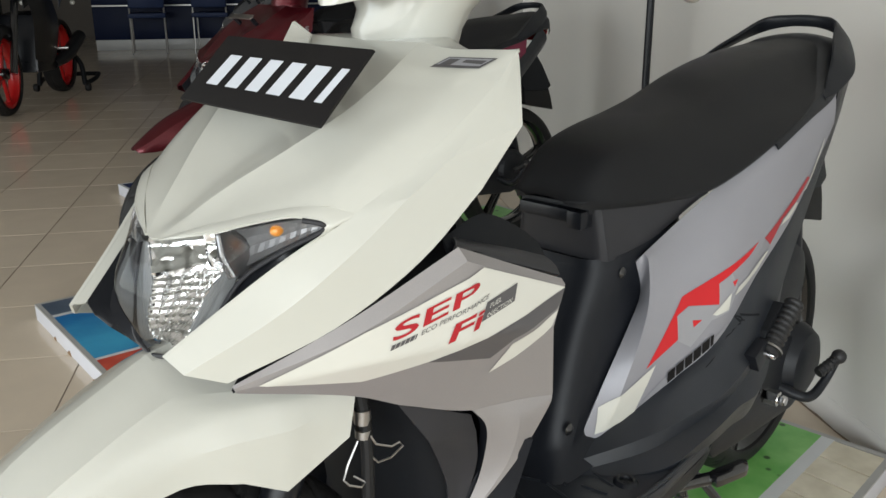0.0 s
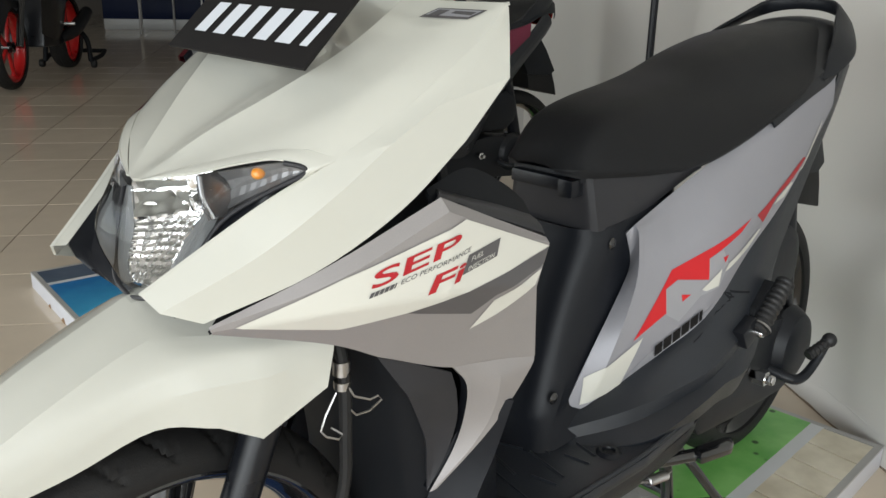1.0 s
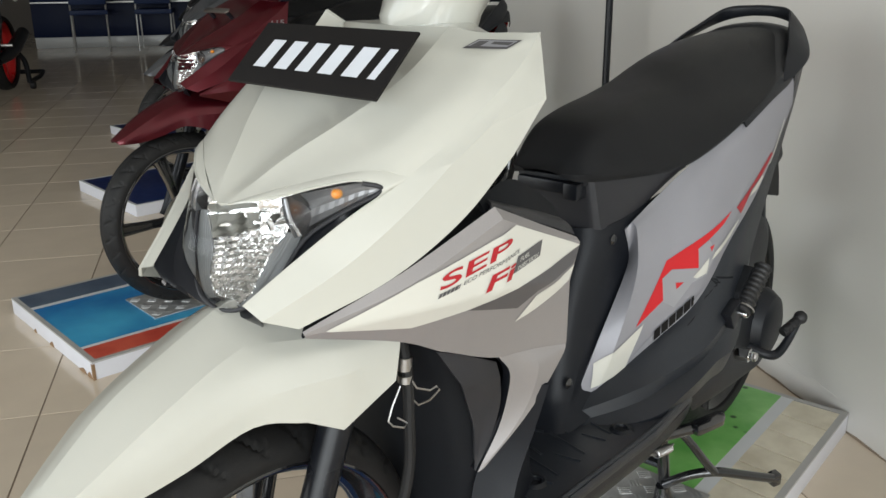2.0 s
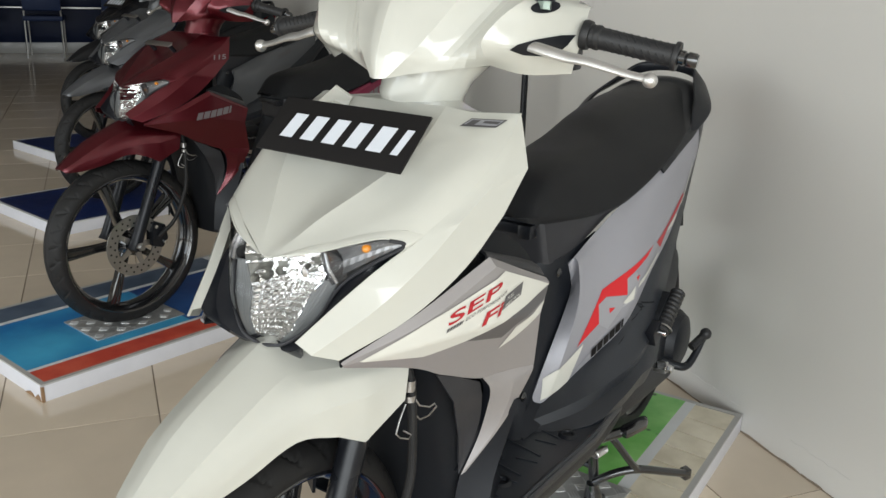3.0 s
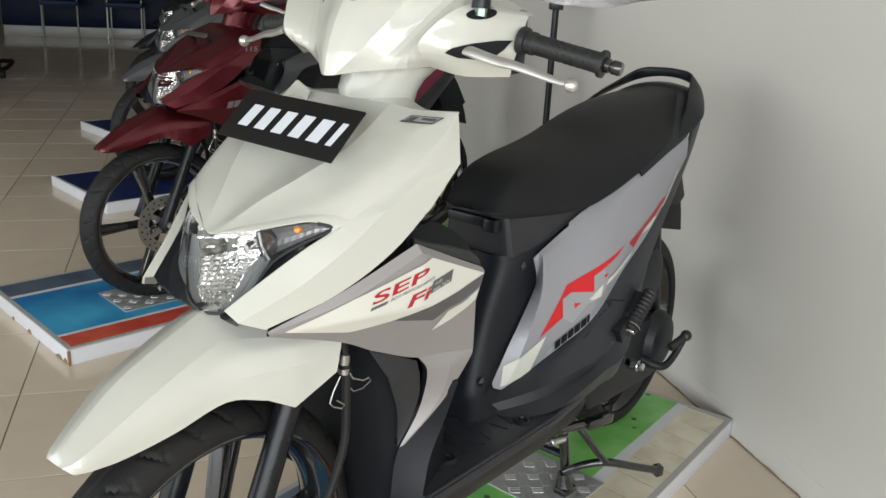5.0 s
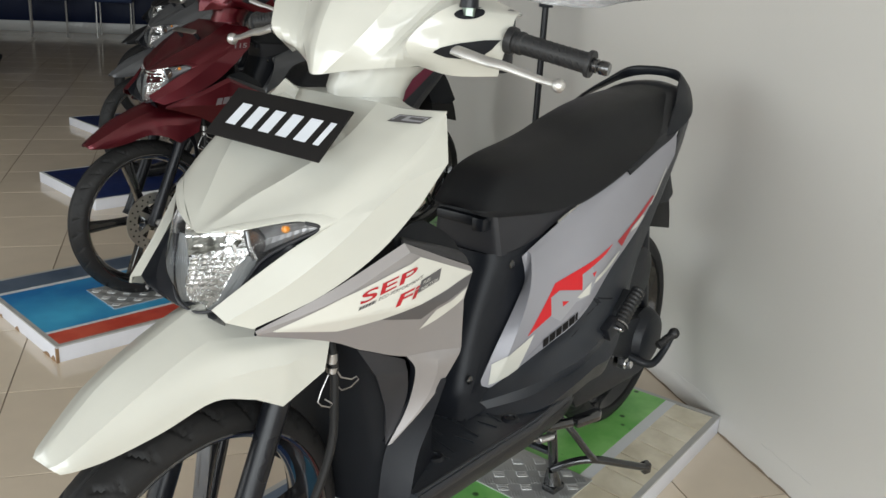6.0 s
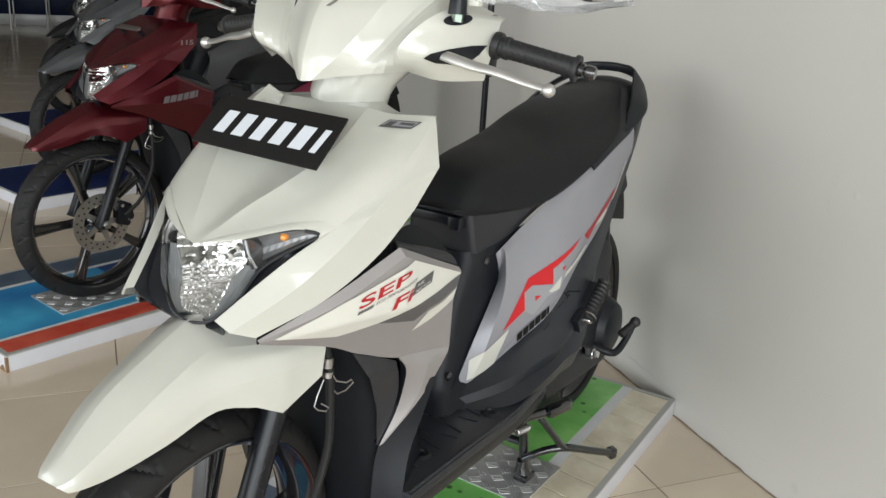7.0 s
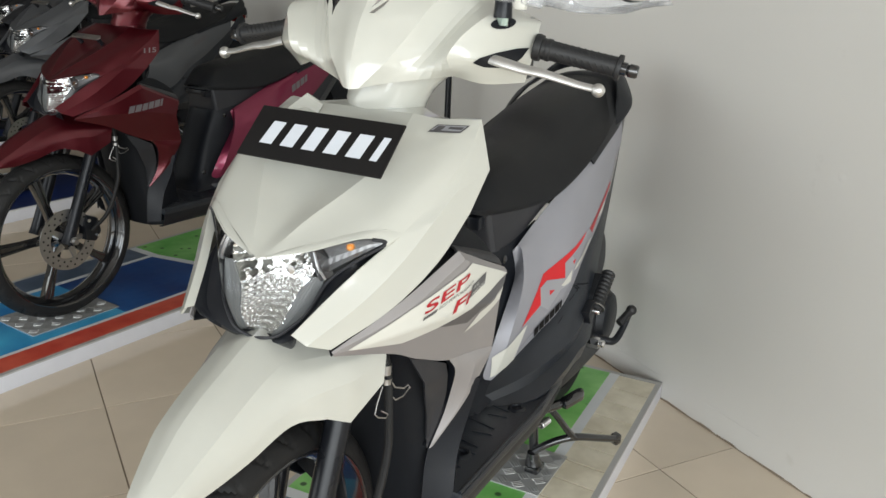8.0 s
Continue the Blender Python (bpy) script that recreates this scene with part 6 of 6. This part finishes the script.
def moto_wheel(name, y, r, w, parent):
    at = Matrix.Translation((0, y, r)) @ AXLE
    hub = part(name, lathe([(0.02, -0.05), (0.04, -0.045), (0.04, 0.045), (0.02, 0.05)], at, 24), GLOSSBLACK, parent)
    part("tyre", tyre_mesh(y, r, r, w, 144), RUBBER, hub, "", 40)
    rr = r - 0.060
    part("rim", lathe([(rr + 0.01, -0.040), (rr - 0.006, -0.040), (rr - 0.022, -0.010), (rr - 0.022, 0.010), (rr - 0.006, 0.040), (rr + 0.01, 0.040)], at, 56), RIMRED, hub, "bright red rim")
    for k in range(5):
        part("spoke", slab([(0.035, -0.016), (rr - 0.015, -0.011), (rr - 0.015, 0.011), (0.035, 0.016)], -0.012, 0.012, 0.003, at @ pose(0, 0, 0, 0, 0, 72 * k)), RIMRED, hub)
    return hub


def motorcycle(m):
    t = thing("motorcycle", "black sports motorcycle with red wheels on a paddock stand", "motorcycle", "", "", m)
    moto_wheel("front_wheel", 0.0, 0.295, 0.10, t)
    moto_wheel("rear_wheel", 1.33, 0.305, 0.13, t)
    for s in (1, -1):
        part("fork_leg", tube([(s * 0.085, 0.0, 0.295), (s * 0.085, 0.27, 0.92)], 0.026, 14, None, 1), GLOSSBLACK, t)
        part("swing_arm", tube([(s * 0.095, 1.33, 0.305), (s * 0.085, 0.85, 0.40)], 0.025, 10, None, 1), GLOSSBLACK, t)
        part("handle_grip", tube([(s * 0.10, 0.30, 0.95), (s * 0.33, 0.36, 0.93)], 0.016, 12, None, 1), GRIP, t)
        part("foot_peg", tube([(s * 0.12, 0.86, 0.40), (s * 0.22, 0.88, 0.40)], 0.012, 10, None, 1), ALLOY, t)
    loft_part("front_mudguard", [[(0, -0.26, 0.45), (0.05, -0.25, 0.44), (0.065, -0.23, 0.40)], [(0, -0.06, 0.635), (0.05, -0.06, 0.62), (0.07, -0.05, 0.56)], [(0, 0.14, 0.62), (0.05, 0.14, 0.61), (0.07, 0.13, 0.55)]], BLACKPAINT, t, (0, 0, 1), 0.003, 4, 3, (), (), True)
    loft_part("fairing", [[(0, -0.02, 0.86), (0.10, 0.04, 0.84), (0.16, 0.20, 0.80)], [(0, 0.02, 0.98), (0.11, 0.08, 0.98), (0.18, 0.26, 0.94)], [(0, 0.14, 1.10), (0.08, 0.18, 1.08), (0.12, 0.32, 1.02)]], BLACKPAINT, t, (0, -1, 0), 0.004, 4, 4, (), (), True)
    for s in (1, -1):
        part("side_fairing", skin(loft([[(s * 0.17, 0.18, 0.88), (s * 0.20, 0.45, 0.86), (s * 0.19, 0.72, 0.78)], [(s * 0.19, 0.24, 0.66), (s * 0.225, 0.48, 0.62), (s * 0.20, 0.78, 0.60)], [(s * 0.13, 0.36, 0.36), (s * 0.16, 0.60, 0.30), (s * 0.14, 0.84, 0.36)]], 4, 4), 0.004, None, (s, 0, 0)), BLACKPAINT, t)
        part("indicator", lathe([(0.0, -0.02), (0.018, -0.012), (0.02, 0.0), (0.012, 0.016), (0.0, 0.02)], Matrix.Translation((s * 0.20, 1.22, 0.74)) @ pose(0, 0, 0, 90, 0, 0), 14), DECALWHITE, t, "pale indicator lens")
    loft_part("fuel_tank", [[(0, 0.36, 0.98), (0.11, 0.38, 0.95), (0.15, 0.40, 0.86)], [(0, 0.56, 1.02), (0.13, 0.56, 0.99), (0.17, 0.56, 0.88)], [(0, 0.80, 0.90), (0.09, 0.80, 0.88), (0.12, 0.80, 0.82)]], BLACKPAINT, t, (0, 0, 1), 0.004, 4, 4, (), (), True)
    loft_part("saddle", [[(0, 0.78, 0.84), (0.09, 0.78, 0.83), (0.12, 0.78, 0.79)], [(0, 1.02, 0.84), (0.11, 1.02, 0.83), (0.14, 1.02, 0.78)], [(0, 1.40, 0.96), (0.08, 1.40, 0.95), (0.10, 1.40, 0.90)]], VINYL, t, (0, 0, 1), 0.02, 4, 4, (), (), True)
    loft_part("tail_unit", [[(0, 1.05, 0.80), (0.13, 1.05, 0.79), (0.14, 1.05, 0.70)], [(0, 1.50, 0.93), (0.06, 1.50, 0.92), (0.07, 1.48, 0.84)]], BLACKPAINT, t, (0, 0, 1), 0.004, 5, 4, (), (), True)
    part("engine_block", slab([(0.38, 0.26), (0.80, 0.24), (0.88, 0.46), (0.74, 0.70), (0.46, 0.68)], -0.13, 0.13, 0.02, SIDE), INK, t)
    part("silencer", tube([(0.12, 0.80, 0.28), (0.15, 1.10, 0.34), (0.17, 1.42, 0.46)], [0.03, 0.055, 0.05], 16), INK, t)
    return t


motorcycle(pose(-5.92, 1.80, 0, 0, 0, 49.7))


def paddock_stand(m):
    t = thing("paddock_stand", "black tubular paddock stand under the motorcycle's rear wheel", "paddock stand", "", "", m)
    for s in (1, -1):
        part("upright", tube([(s * 0.19, 0.0, 0.055), (s * 0.17, 0.02, 0.22), (s * 0.12, 0.0, 0.31)], 0.021, 10), MATTBLACK, t)
        part("arm", tube([(s * 0.19, 0.0, 0.06), (s * 0.22, 0.22, 0.08), (s * 0.20, 0.42, 0.10)], 0.019, 10), MATTBLACK, t)
        part("castor", lathe([(0.0, -0.02), (0.03, -0.02), (0.034, -0.012), (0.034, 0.012), (0.03, 0.02), (0.0, 0.02)], Matrix.Translation((s * 0.215, -0.01, 0.034)) @ AXLE, 20), RUBBER, t)
    part("cross_bar", tube([(-0.20, 0.42, 0.10), (0.20, 0.42, 0.10)], 0.019, 10, None, 1), MATTBLACK, t)
    return t


paddock_stand(pose(-5.92, 1.80, 0, 0, 0, 49.7) @ pose(0, 1.33, 0))

# ---- wear along the foot of the long wall ----
random.seed(21)
for a0, a1, z, r in ((-0.70, -0.46, 0.066, 0.0010), (-0.30, -0.12, 0.067, 0.0007), (-1.30, -0.95, 0.064, 0.0008), (0.30, 0.55, 0.066, 0.0008)):
    n = int((a1 - a0) / 0.02)
    part("plaster_crack", tube([(a0 + k * 0.02, WALL - 0.0003, z + random.uniform(-0.003, 0.003)) for k in range(n + 1)], [r * random.uniform(0.5, 1.6) for k in range(n + 1)], 5, None, 1), PLASTER, long_wall, "hairline crack in the plaster")
for k in range(26):
    a = -1.9 + k * 0.11
    n = random.randint(3, 6)
    part("open_joint", slab([(a, 0.0), (a + 0.109, 0.0)] + [(a + 0.109 * (1 - i / n), random.uniform(0.002, 0.007)) for i in range(n + 1)], -0.0006, 0.001, 0, Matrix.Translation((0, WALL, 0)) @ pose(0, 0, 0, 90, 0, 0)), GROUT, long_wall, "dark open joint at the foot of the wall")
part("paint_blister", lathe([(0.0, 0.0009), (0.004, 0.0008), (0.007, 0.0005), (0.010, 0.0)], Matrix.Translation((-0.028, WALL, 0.73)) @ pose(0, 0, 0, 90, 0, 0), 14), PLASTER, long_wall)

# ---- floor tiles ----
TURN = ROOM.to_3x3()
one = block(-TILE / 2 + 0.0018, TILE / 2 - 0.0018, -COURSE / 2 + 0.0018, COURSE / 2 - 0.0018, -0.008, 0.0, 0.0)
bmesh.ops.bevel(one, geom=[e for e in one.edges if all(v.co.z > -0.001 for v in e.verts)], offset=0.0005, segments=1, affect="EDGES")
tile_mesh = bpy.data.meshes.new("tile")
finish(one)
one.to_mesh(tile_mesh)
one.free()
tile_mesh.materials.append(FLOOR)
A0, B0 = -0.190, 0.827          # one joint crossing, in the room's axes
cells = []
for i in range(-36, 15):
    for j in range(-18, 0):
        a, b = A0 + (i + 0.5) * TILE, B0 + (j + 0.5) * COURSE
        cells.append((a, b))
cells.sort(key=lambda c: (c[0] + 0.9) ** 2 * 0.35 + (c[1] + 0.1) ** 2)
for a, b in cells[:300]:
    ob = new("tile", tile_mesh)
    ob.parent = floor
    ob.location = (a, b, 0)
rest = bmesh.new()
for a, b in cells[300:]:
    g, h = TILE / 2 - 0.0018, COURSE / 2 - 0.0018
    v = [rest.verts.new((a + x * g, b + y * h, z)) for z in (-0.008, 0.0) for x, y in ((-1, -1), (1, -1), (1, 1), (-1, 1))]
    rest.faces.new(v[4:])
    for k in range(4):
        rest.faces.new((v[k], v[(k + 1) % 4], v[4 + (k + 1) % 4], v[4 + k]))
far = part("far_tile", rest, FLOOR, floor)
far["kind"] = "stuff"
# row cut off by the wall
depth = WALL - B0
cut_mesh = bpy.data.meshes.new("cut_tile")
one = block(-TILE / 2 + 0.0018, TILE / 2 - 0.0018, 0.0018, depth + 0.002, -0.008, 0.0, 0.0)
finish(one)
one.to_mesh(cut_mesh)
one.free()
cut_mesh.materials.append(FLOOR)
for i in range(-36, 15):
    ob = new("tile", cut_mesh)
    ob.parent = floor
    ob.location = (A0 + (i + 0.5) * TILE, B0, 0)
